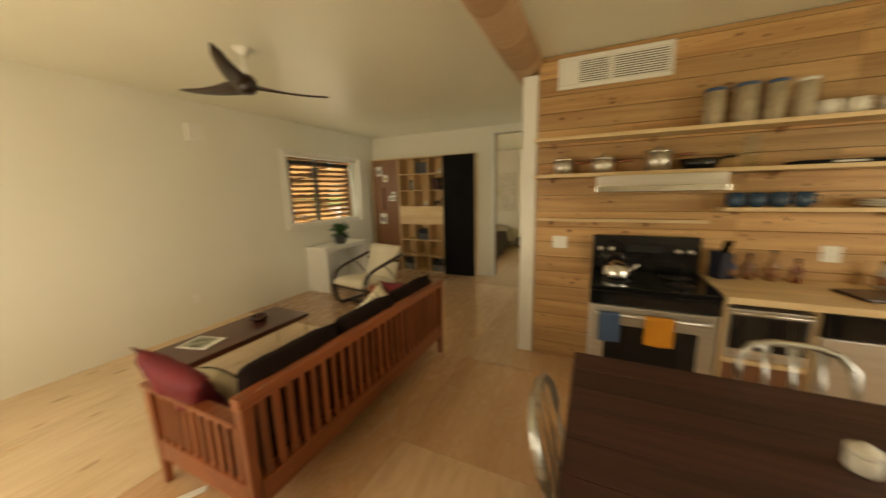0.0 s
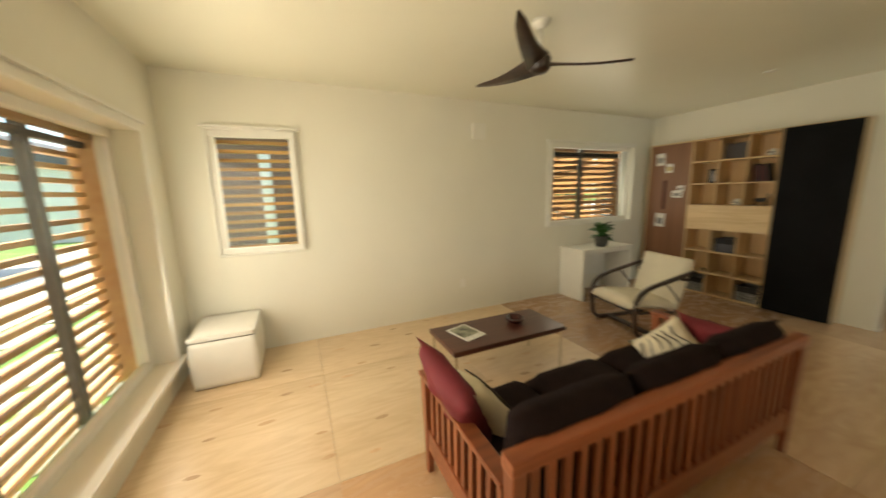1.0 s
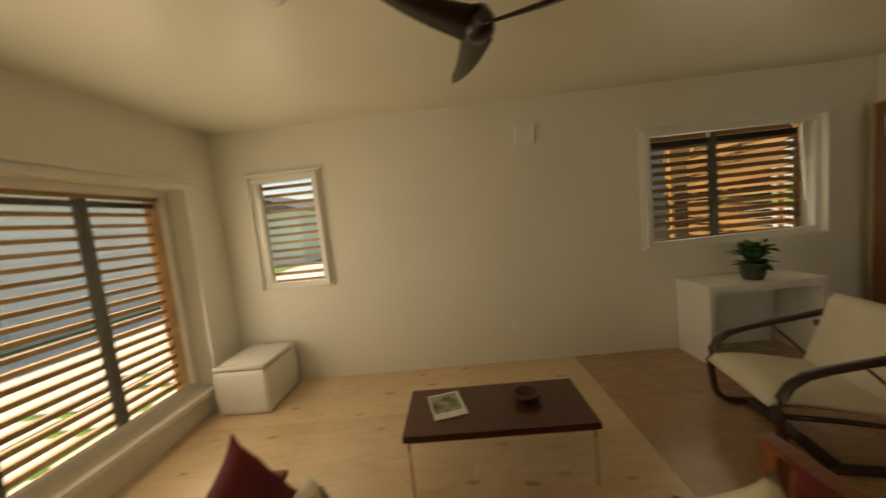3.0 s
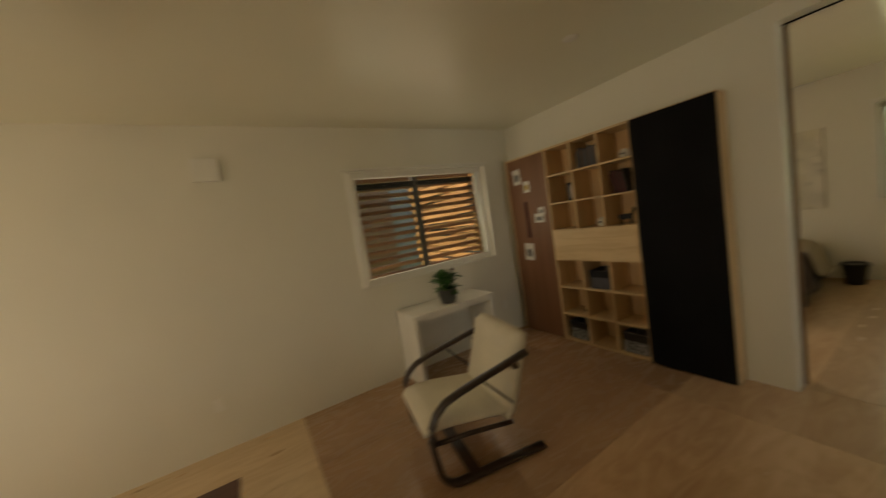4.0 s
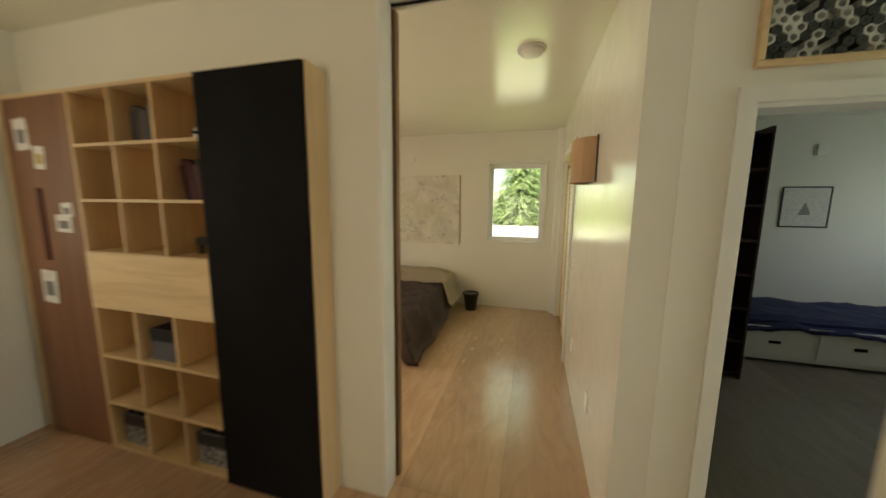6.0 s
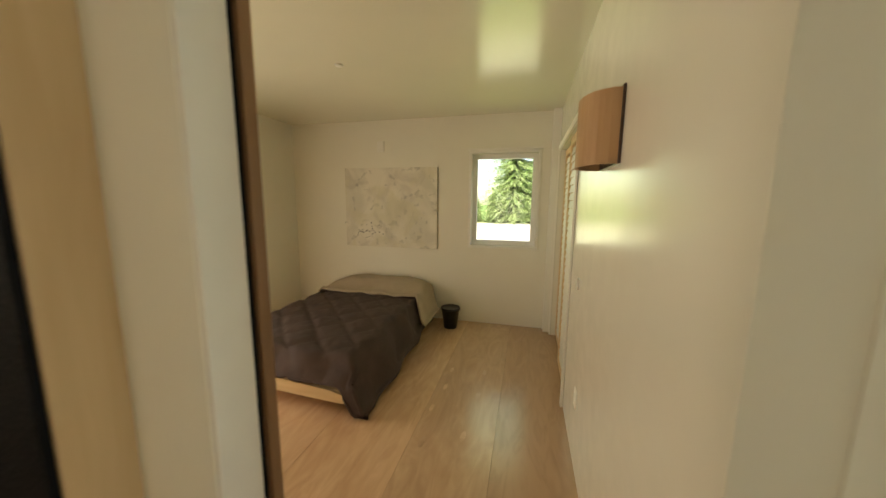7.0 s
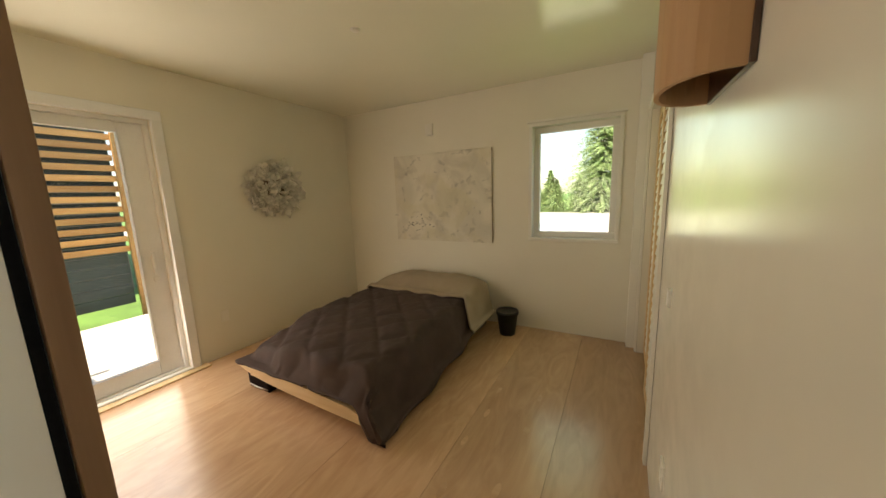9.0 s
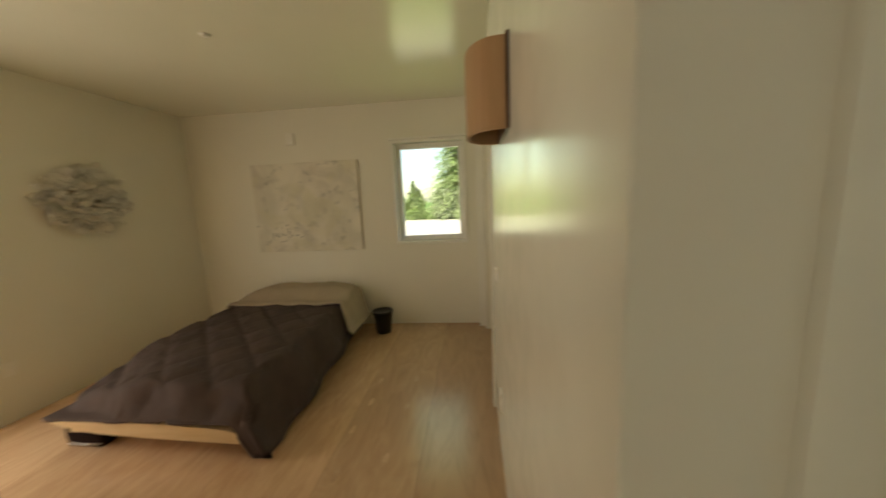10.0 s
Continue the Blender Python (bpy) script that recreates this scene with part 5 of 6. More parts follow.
def cup(x, z, r, h, m, label, group, y=None, category="cup", handle=True):
    c = thing("cup", label, category, (x, (KY - 0.13) if y is None else y, z), 0, group)
    lathe("bowl", [(0, 0), (r * 0.75, 0), (r, h * 0.3), (r, h), (r * 0.92, h), (r * 0.9, h * 0.2), (0, h * 0.12)], m, c, sides=20)
    if handle:
        tube("handle", [(r * 0.9, 0, h * 0.8), (r * 1.45, 0, h * 0.75), (r * 1.5, 0, h * 0.4), (r * 0.95, 0, h * 0.25)], 0.006, m, c, sides=6)


for x in (5.635, 5.765, 5.93):
    cup(x, 2.034, 0.058, 0.10, WHITE_C, "white ceramic cup on the top shelf", "white cups")
for x in (5.24, 5.36, 5.48, 5.60):
    cup(x, 1.464, 0.052, 0.10, BLUE_C, "dark blue mug on the lower shelf", "blue mugs", KY - 0.12)


def pot(x, r, h, lab):
    p = thing("saucepan", lab, "pot", (x, KY - 0.14, 1.739), 0, "pans on the shelf")
    lathe("body", [(0, 0), (r, 0.0), (r, h), (r * 0.95, h), (r * 0.95, 0.008), (0, 0.008)], STEEL, p)
    lathe("lid", [(r * 1.01, h), (r * 0.7, h + 0.018), (0.012, h + 0.026), (0.012, h + 0.045), (0, h + 0.046)], STEEL, p)
    tube("handle", [(r, 0, h * 0.75), (r + 0.07, 0, h * 0.8), (r + 0.15, 0, h * 0.85)], 0.011, COPPER, p, "brown handle", sides=8)


pot(4.06, 0.075, 0.115, "small steel saucepan with lid on the middle shelf")
pot(4.36, 0.085, 0.11, "steel saucepan with lid on the middle shelf")
pot(4.74, 0.085, 0.14, "larger steel pot with lid on the middle shelf")
pn = thing("frying_pan", "black frying pan on the middle shelf", "pan", (5.0, KY - 0.14, 1.739), 25)
lathe("body", [(0, 0), (0.10, 0), (0.125, 0.075), (0.12, 0.075), (0.096, 0.006), (0, 0.006)], BLACK_GLOSS, pn)
tube("handle", [(0.12, 0, 0.065), (0.2, 0, 0.085), (0.27, 0, 0.09)], 0.011, BLACK_GLOSS, pn, sides=8)
tr = thing("tray", "long flat black tray on the middle shelf", "tray", (0, 0, 0))
block("tray", 5.50, 6.35, KY - 0.25, KY - 0.04, 1.739, 1.765, BLACK, tr, 0.008)
block("label_strip", 5.66, 5.80, KY - 0.2515, KY - 0.2495, 1.746, 1.758, PAPER, tr)
vs = thing("glass_jug", "clear glass jug on the middle shelf", "jug", (5.29, KY - 0.13, 1.739))
lathe("jug", [(0, 0), (0.045, 0), (0.05, 0.1), (0.04, 0.2), (0.05, 0.23), (0.047, 0.23), (0.037, 0.2), (0.046, 0.1), (0.04, 0.008), (0, 0.008)], JAR_G, vs)
for k in range(3):
    pl = thing("plate_stack", "stack of white plates on the lower shelf", "plates", (5.98 + k * 0.32, KY - 0.12, 1.464), 0, "white plates")
    for i in range(3):
        lathe("plate", [(0, i * 0.016), (0.07, i * 0.016), (0.115, i * 0.016 + 0.016), (0.115, i * 0.016 + 0.02), (0.07, i * 0.016 + 0.006), (0, i * 0.016 + 0.006)], WHITE_C, pl)

hd = thing("range_hood", "slim stainless range hood under the shelf", "range hood", (0, 0, 0))
block("body", 4.33, 5.10, KY - 0.42, KY - 0.012, 1.60, 1.708, STEEL, hd, 0.006)
block("lip", 4.325, 5.105, KY - 0.46, KY - 0.42, 1.585, 1.63, CHROME, hd, 0.005, "bright front lip")
block("underside", 4.37, 5.06, KY - 0.40, KY - 0.04, 1.594, 1.60, DARK_METAL, hd)

KF = -3.34
rg = thing("range_cooker", "black and stainless free-standing electric range", "range", (0, 0, 0))
body = block("body", 4.325, 5.085, KF + 0.02, KY - 0.03, 0.03, 0.90, STEEL, rg, 0.004)
block("cooktop", 4.32, 5.09, KF - 0.01, KY - 0.03, 0.90, 0.935, BLACK_GLOSS, rg, 0.006, "black glass cooktop")
for x, y, r in ((4.50, -3.16, 0.09), (4.50, -2.92, 0.075), (4.90, -3.16, 0.075), (4.90, -2.92, 0.1)):
    lathe("burner_ring", [(r * 0.55, 0.9355), (r, 0.9355), (r, 0.9375), (r * 0.55, 0.9375)], DARK_METAL, rg, (x, y, 0), sides=28)
bg = block("backguard", 4.325, 5.085, KY - 0.10, KY - 0.03, 0.935, 1.225, BLACK_GLOSS, rg, 0.012, "black control backguard")
block("display", 4.58, 4.83, KY - 0.1025, KY - 0.1, 1.09, 1.15, DARK_METAL, bg)
for x in (4.39, 4.47, 4.94, 5.02):
    kb = lathe("knob", [(0, 0), (0.022, 0), (0.02, 0.022), (0, 0.024)], STEEL, bg, sides=14)
    kb.matrix_basis = pose(x, KY - 0.10, 1.11, 90, 0, 0)
block("apron", 4.325, 5.085, KF - 0.005, KF + 0.02, 0.80, 0.895, BLACK_GLOSS, rg, 0.004)
od = block("oven_door", 4.335, 5.075, KF - 0.015, KF + 0.018, 0.24, 0.795, STEEL, rg, 0.006, "stainless oven door")
block("oven_window", 4.43, 4.98, KF - 0.018, KF - 0.0155, 0.36, 0.66, BLACK_GLOSS, od, 0.002, "dark oven window")
tube("handle", [(4.38, KF - 0.015, 0.745), (4.38, KF - 0.06, 0.75), (4.72, KF - 0.065, 0.75), (5.03, KF - 0.06, 0.75), (5.03, KF - 0.015, 0.745)], 0.013, STEEL, od)
block("drawer", 4.335, 5.075, KF - 0.012, KF + 0.018, 0.05, 0.225, STEEL, rg, 0.005)


def towel(x, w, h, m, label):
    t = thing("dish_towel", label, "towel", (0, 0, 0))

    def hang(u, v):
        s = v
        y = KF - 0.084 - 0.006 * math.sin(u * 40) * s
        return (u, y if s > 0.02 else KF - 0.07, 0.766 - s * h + (0 if s > 0.02 else 0.004))
    drape("cloth", x, x + w, 0, 1, 14, 14, hang, m, t, "", 0.008)


towel(4.39, 0.135, 0.21, mat("blue_towel", (0.045, 0.085, 0.17), 0.9, var=0.1, bump=0.4, fine=300), "folded blue dish towel on the oven handle")
towel(4.67, 0.165, 0.20, mat("orange_towel", (0.62, 0.24, 0.02), 0.9, var=0.1, bump=0.4, fine=300), "folded orange dish towel on the oven handle")
kt = thing("kettle", "polished steel kettle on the cooktop", "kettle", (4.50, -3.10, 0.9378))
lathe("body", [(0, 0), (0.085, 0), (0.095, 0.03), (0.085, 0.085), (0.05, 0.12), (0.03, 0.125), (0.012, 0.14), (0, 0.142)], CHROME, kt)
tube("handle", [(-0.07, 0, 0.09), (-0.075, 0, 0.15), (-0.03, 0, 0.19), (0.03, 0, 0.19), (0.075, 0, 0.15), (0.07, 0, 0.09)], 0.009, BLACK_GLOSS, kt, sides=8)
tube("spout", [(0.08, 0, 0.05), (0.12, 0, 0.09), (0.135, 0, 0.12)], 0.014, CHROME, kt, sides=10)

wt = thing("worktop", "pale butcher-block worktop beside the range", "worktop")
for k in range(6):
    y = KF + 0.012 + k * (KY - KF - 0.026) / 6
    block("stave", 5.10, 7.45, y, y + (KY - KF - 0.026) / 6 - 0.0006, 0.895, 0.935, BIRCH_X, wt, 0.0015, seg=1)
block("front_edge", 5.10, 7.45, KF - 0.01, KF + 0.0115, 0.893, 0.936, BIRCH_X, wt, 0.004)
cb = thing("base_cabinet", "open pale cabinet with a built-in microwave", "cabinet", (0, 0, 0))
block("body", 5.12, 5.52, KF + 0.03, KY - 0.03, 0.10, 0.50, CORKY, cb, 0.003)
block("shelf", 5.12, 5.52, KF, KY - 0.03, 0.50, 0.53, BIRCH_X, cb, 0.002)
for x in (5.10, 5.52):
    block("side", x, x + 0.018, KF + 0.01, KY - 0.03, 0.10, 0.893, BIRCH, cb)
block("toe_kick", 5.12, 5.52, KF + 0.08, KF + 0.10, 0, 0.10, DARK_METAL, cb)
mw = thing("microwave", "stainless microwave oven under the worktop", "microwave", (0, 0, 0))
block("body", 5.125, 5.515, KF + 0.01, KY - 0.06, 0.535, 0.86, STEEL, mw, 0.004)
block("door", 5.14, 5.42, KF + 0.002, KF + 0.01, 0.60, 0.82, BLACK_GLOSS, mw, 0.003, "dark glass door")
block("control_panel", 5.425, 5.505, KF + 0.004, KF + 0.01, 0.60, 0.82, BLACK_GLOSS, mw, 0.003)
tube("handle", [(5.14, KF + 0.005, 0.845), (5.14, KF - 0.03, 0.845), (5.50, KF - 0.03, 0.845), (5.50, KF + 0.005, 0.845)], 0.01, STEEL, mw)
dw = thing("dishwasher", "stainless dishwasher with a black control strip", "dishwasher", (0, 0, 0))
block("door", 5.545, 6.32, KF - 0.005, KY - 0.06, 0.10, 0.74, STEEL, dw, 0.006)
block("control_strip", 5.545, 6.32, KF - 0.01, KY - 0.06, 0.745, 0.89, BLACK_GLOSS, dw, 0.006, "black control strip")
block("toe_kick", 5.545, 6.32, KF + 0.06, KF + 0.08, 0, 0.10, DARK_METAL, dw)
c2 = thing("base_cabinet", "pale plywood base cabinet", "cabinet", (0, 0, 0))
block("body", 6.34, 7.45, KF + 0.02, KY - 0.03, 0.10, 0.89, BIRCH, c2, 0.003)
for x in (6.35, 6.905):
    q = block("door", x, x + 0.545, KF, KF + 0.02, 0.11, 0.885, BIRCH, c2, 0.002)
    block("handle", x + 0.2, x + 0.34, KF - 0.02, KF, 0.83, 0.84, STEEL, q)
block("toe_kick", 6.34, 7.45, KF + 0.08, KF + 0.10, 0, 0.10, DARK_METAL, c2)
kb = thing("knife_block", "dark knife block with black handles on the worktop", "knife block", (5.19, -2.82, 0.935), 20)
kb.scale = (0.62, 0.62, 1.0)
bm = bmesh.new()
vs = add_box(bm, -0.05, 0.05, -0.09, 0.09, 0, 0.20)
for v in vs:
    if v.co.z > 0.1:
        v.co.y -= 0.05 if v.co.y < 0 else -0.02
bevel(bm, 0.005)
part("block", bm, mat("navy_block", (0.012, 0.016, 0.035), 0.5), kb)
for i in range(5):
    ob = block("knife_handle", -0.009, 0.009, -0.012, 0.012, 0, 0.12, BLACK_GLOSS, kb, 0.004)
    ob.matrix_basis = pose(-0.035 + i * 0.018, -0.05 - 0.02 * (i % 2), 0.19, 35, 0, 0)
for x, r, h, c in ((5.26, 0.045, 0.15, (0.015, 0.025, 0.07)), (5.37, 0.03, 0.17, (0.16, 0.07, 0.03)), (5.50, 0.034, 0.20, (0.32, 0.17, 0.08)), (5.63, 0.03, 0.15, (0.20, 0.05, 0.03)), (6.05, 0.04, 0.16, (0.4, 0.36, 0.3))):
    b = thing("bottle", "small condiment bottle on the worktop", "bottle", (x, -2.80, 0.935), 0, "bottles on the worktop")
    lathe("body", [(0, 0), (r, 0), (r, h * 0.62), (r * 0.4, h * 0.8), (r * 0.4, h), (0, h)], mat("bottle_%d" % int(x * 100), c, 0.2), b, sides=16)
    lathe("label", [(r * 1.01, h * 0.15), (r * 1.012, h * 0.5)], CORKY, b, sides=16)
    lathe("cap", [(0, h), (r * 0.45, h), (r * 0.45, h + 0.02), (0, h + 0.022)], DARK_METAL, b, sides=12)
cbd = thing("tray", "dark serving board lying on the worktop", "board", (5.95, -3.05, 0.935), 12)
block("board", -0.2, 0.2, -0.12, 0.12, 0, 0.02, WALNUT, cbd, 0.006)
plate("light_switch", "white double switch on the boarded wall", "switch", 4.045, KY - 0.016, 1.135, "y", 0.13, 0.115, 0.01, True)
plate("light_switch", "white outlet on the boarded wall above the worktop", "outlet", 5.83, KY - 0.016, 1.13, "y", 0.10, 0.115, 0.01, True)

# dining table and aluminium chairs
dt = thing("dining_table", "dark plank dining table", "dining table", (0, 0, 0))
TY0, TY1 = -5.07, -4.065
TABLE = wood("table_walnut", (0.060, 0.020, 0.015), (0.026, 0.009, 0.007), "x", 0.55, 26, 4.0, 0.12)
for i in range(6):
    y = TY0 + i * (TY1 - TY0) / 6
    block("plank", 4.27, 6.15, y + 0.001, y + (TY1 - TY0) / 6 - 0.001, 0.71, 0.75, TABLE, dt, 0.003)
for x in (4.36, 5.98):
    for y in (TY0 + 0.08, TY1 - 0.15):
        block("leg", x, x + 0.07, y, y + 0.07, 0, 0.63, WALNUT, dt, 0.004)
for y in (TY0 + 0.10, TY1 - 0.13):
    block("apron", 4.36, 6.05, y, y + 0.025, 0.63, 0.71, WALNUT, dt)
for x in (4.37, 6.0):
    block("end_apron", x, x + 0.025, TY0 + 0.125, TY1 - 0.13, 0.63, 0.71, WALNUT, dt)
sp = thing("salt_cellar", "white ceramic pot on the dining table", "pot", (5.11, -4.53, 0.75))
lathe("body", [(0, 0), (0.034, 0), (0.039, 0.01), (0.039, 0.058), (0, 0.058)], WHITE_C, sp)
lathe("lid", [(0.039, 0.0585), (0.041, 0.061), (0.041, 0.072), (0.03, 0.08), (0.008, 0.083), (0.008, 0.095), (0, 0.096)], WHITE_C, sp)


def alu_chair(x, y, turn):
    c = thing("dining_chair", "brushed aluminium chair with a three-slat curved back", "chair", (x, y, 0), turn, "aluminium chairs round the table")
    soft_block("seat", 0.41, 0.40, 0.43, 0.455, 0.004, 0.006, ALU, c)
    for sx in (-1, 1):
        tube("front_leg", [(sx * 0.18, -0.17, 0.44), (sx * 0.195, -0.19, 0.2), (sx * 0.205, -0.2, 0.0)], 0.014, ALU, c, sides=8)
        tube("back_leg", [(sx * 0.185, 0.18, 0.44), (sx * 0.2, 0.22, 0.2), (sx * 0.21, 0.25, 0.0)], 0.014, ALU, c, sides=8)
        tube("side_stretcher", [(sx * 0.2, -0.19, 0.2), (sx * 0.2, 0.215, 0.2)], 0.008, ALU, c, sides=6)
    pts = [(-0.19, 0.18, 0.44), (-0.2, 0.205, 0.58), (-0.205, 0.235, 0.72), (-0.195, 0.255, 0.80), (-0.15, 0.275, 0.855), (-0.07, 0.285, 0.875), (0.07, 0.285, 0.875), (0.15, 0.275, 0.855), (0.195, 0.255, 0.80), (0.205, 0.235, 0.72), (0.2, 0.205, 0.58), (0.19, 0.18, 0.44)]
    tube("back_hoop", pts, 0.016, ALU, c)
    for sx in (-0.10, 0.0, 0.10):
        tube("back_slat", [(sx, 0.195, 0.445), (sx, 0.225, 0.62), (sx, 0.28, 0.868)], 0.022, ALU, c, flat=0.3, sides=8)
    return c


alu_chair(4.45, -4.70, 90)
alu_chair(5.205, -4.155, 0)

# ---- outside ----
GRASS = mat("lawn", (0.11, 0.21, 0.04), 0.9, var=0.35, scale=1.2, bump=0.6, fine=40)
PAVE = mat("pale_paving", (0.62, 0.60, 0.55), 0.8, var=0.08, scale=2)
gm = bmesh.new()
bmesh.ops.create_grid(gm, x_segments=40, y_segments=40, size=300)
tagged(part("ground", gm, GRASS), "sunlit lawn round the house", "lawn", kind="structure").location = (3, -1, -0.25)
tagged(block("patio", -2.75, XW - 0.26, -0.6, 3.2, -0.2, -0.05, PAVE, r=0.01), "pale concrete patio beside the bedroom", "patio", kind="structure")
tagged(block("path", -16.0, 9.0, -13.6, -9.75, -0.26, -0.235, PAVE), "pale paved path in front of the glazing", "path", kind="structure")
terrace = tagged(block("pavement", -6.0, 7.0, -9.6, -7.3, -0.27, -0.246, GRASS), "pale stepping slabs laid in grass before the glazing", "pavement", kind="structure")
bm = bmesh.new()
add_box(bm, -0.42, 0.42, -0.31, 0.31, 0, 0.03)
bevel(bm, 0.008, 1)
slab = mesh_of("slab", bm, PAVE)
for i in range(13):
    for j in range(3):
        ob = new("slab", slab)
        ob.parent = terrace
        ob.location = (-5.5 + i * 0.98 + 0.4 * (j % 2), -9.25 + j * 0.76, -0.246)
tagged(block("gravel_drive", -30.0, 35.0, 8.0, 30.0, -0.26, -0.235, mat("pale_gravel", (0.44, 0.42, 0.37), 0.9, var=0.15, scale=3, bump=0.5, fine=60)), "bright pale gravel drive behind the house", "drive", kind="structure")

DKBOARD = mat("dark_green_board", (0.035, 0.05, 0.048), 0.5, var=0.2, scale=3)
for y0, y1 in ((0.02, 2.12), (2.45, 4.5)):
    ps = thing("privacy_screen", "patio screen of cedar slats over dark boards", "screen", (0, 0, 0), 0, "patio screens")
    bm = bmesh.new()
    add_box(bm, -3.24, -3.20, y0, y1, -0.042, 0.042)
    sm = mesh_of("slat", bm, CEDAR)
    for i in range(13):
        ob = new("slat", sm)
        ob.parent = ps
        ob.location = (0, (0.0, -0.035, -0.01, -0.02)[i % 4], 0.93 + i * 0.152)
    for y in (y0 + 0.04, (y0 + y1) / 2, y1):
        block("post", -3.198, -3.14, y - 0.03, y + 0.03, -0.24, 2.86, CEDAR, ps)
    bm = bmesh.new()
    add_box(bm, -3.29, -3.262, y0 + 0.04, y1 - 0.05, -0.075, 0.075)
    sm = mesh_of("dark_board", bm, DKBOARD)
    for i in range(17):
        ob = new("dark_board", sm)
        ob.parent = ps
        ob.location = (-0.03, 0, 0.12 + i * 0.16)

NEIGH = mat("pale_grey_siding", (0.84, 0.83, 0.80), 0.7, var=0.06, scale=0.8, stretch=(1, 1, 6))
DROOF = mat("slate_roof", (0.12, 0.12, 0.125), 0.8, var=0.15)
DGLASS = mat("dark_window_glass", (0.12, 0.14, 0.16), 0.12, bump=0)


def building(name, label, x0, x1, y0, y1, h, wallm, wins, face):
    b = thing(name, label, "building", (0, 0, 0))
    block("wall", x0, x1, y0, y1, -0.26, h, wallm, b)
    bm = bmesh.new()
    o = 0.4
    a = [bm.verts.new(q) for q in ((x0 - o, y0 - o, h), (x1 + o, y0 - o, h), (x1 + o, y1 + o, h), (x0 - o, y1 + o, h))]
    if x1 - x0 > y1 - y0:
        r = [bm.verts.new((x0 - o, (y0 + y1) / 2, h + 1.6)), bm.verts.new((x1 + o, (y0 + y1) / 2, h + 1.6))]
        fs = ((a[0], a[1], r[1], r[0]), (a[2], a[3], r[0], r[1]), (a[3], a[0], r[0]), (a[1], a[2], r[1]), a[::-1])
    else:
        r = [bm.verts.new(((x0 + x1) / 2, y0 - o, h + 1.6)), bm.verts.new(((x0 + x1) / 2, y1 + o, h + 1.6))]
        fs = ((a[3], a[0], r[0], r[1]), (a[1], a[2], r[1], r[0]), (a[0], a[1], r[0]), (a[2], a[3], r[1]), a[::-1])
    for f in fs:
        bm.faces.new(f)
    part("roof", bm, DROOF, b)
    for u, z, w, hh in wins:
        if face == "y":
            fr = rect_frame("window", "y", y1, y1 + 0.05, u, u + w, z, z + hh, 0.07, TRIM, b)
            block("pane", u + 0.07, u + w - 0.07, y1 + 0.005, y1 + 0.02, z + 0.07, z + hh - 0.07, DGLASS, fr)
        else:
            fr = rect_frame("window", "x", x1, x1 + 0.05, u, u + w, z, z + hh, 0.07, TRIM, b)
            block("pane", x1 + 0.005, x1 + 0.02, u + 0.07, u + w - 0.07, z + 0.07, z + hh - 0.07, DGLASS, fr)
    return b


building("neighbour_house", "long pale grey neighbouring house across the path", -9.5, 11, -22, -14, 3.2, NEIGH, [(5.5, 0.9, 1.2, 1.3)], "y")
long_house = bpy.data.objects["neighbour_house"]
for k in range(17):
    block("clapboard", -9.5, 5.4, -13.998, -13.965 + 0.004 * (k % 2), -0.2 + k * 0.2, -0.008 + k * 0.2, NEIGH, long_house, 0.006, seg=1)
block("downpipe", -3.1, -3.0, -13.95, -13.87, -0.2, 3.2, TRIM, long_house, 0.02, "white downpipe")
building("neighbour_house", "pale grey house further along the path", -40, -17, -22, -14, 3.2, NEIGH, [(-30, 0.9, 1.2, 1.3)], "y")
nb = building("neighbour_house", "grey boarded neighbouring house beside the patio", -13, -6, -4.6, 2.9, 4.2, mat("grey_boards", (0.25, 0.215, 0.20), 0.7, var=0.15, scale=1, stretch=(1, 1, 8)), [(-3.2, 1, 1.1, 1.3)], "x")
block("door", -6.0, -5.95, -0.35, 0.65, -0.2, 3.2, CORKY, nb, 0.004, "brown boarded door")
building("neighbour_house", "brown boarded neighbouring house across the lawn", -14, -9, -8.8, -5.0, 3.6, mat("brown_boards", (0.21, 0.13, 0.095), 0.7, var=0.2, scale=1, stretch=(1, 1, 8)), [], "x")
wp = thing("porch_post", "white painted porch post on the lawn", "post", (-5.0, -6.2, -0.25))
block("shaft", -0.11, 0.11, -0.11, 0.11, 0, 2.9, TRIM, wp, 0.006)
block("foot", -0.15, 0.15, -0.15, 0.15, 0, 0.2, TRIM, wp, 0.006)



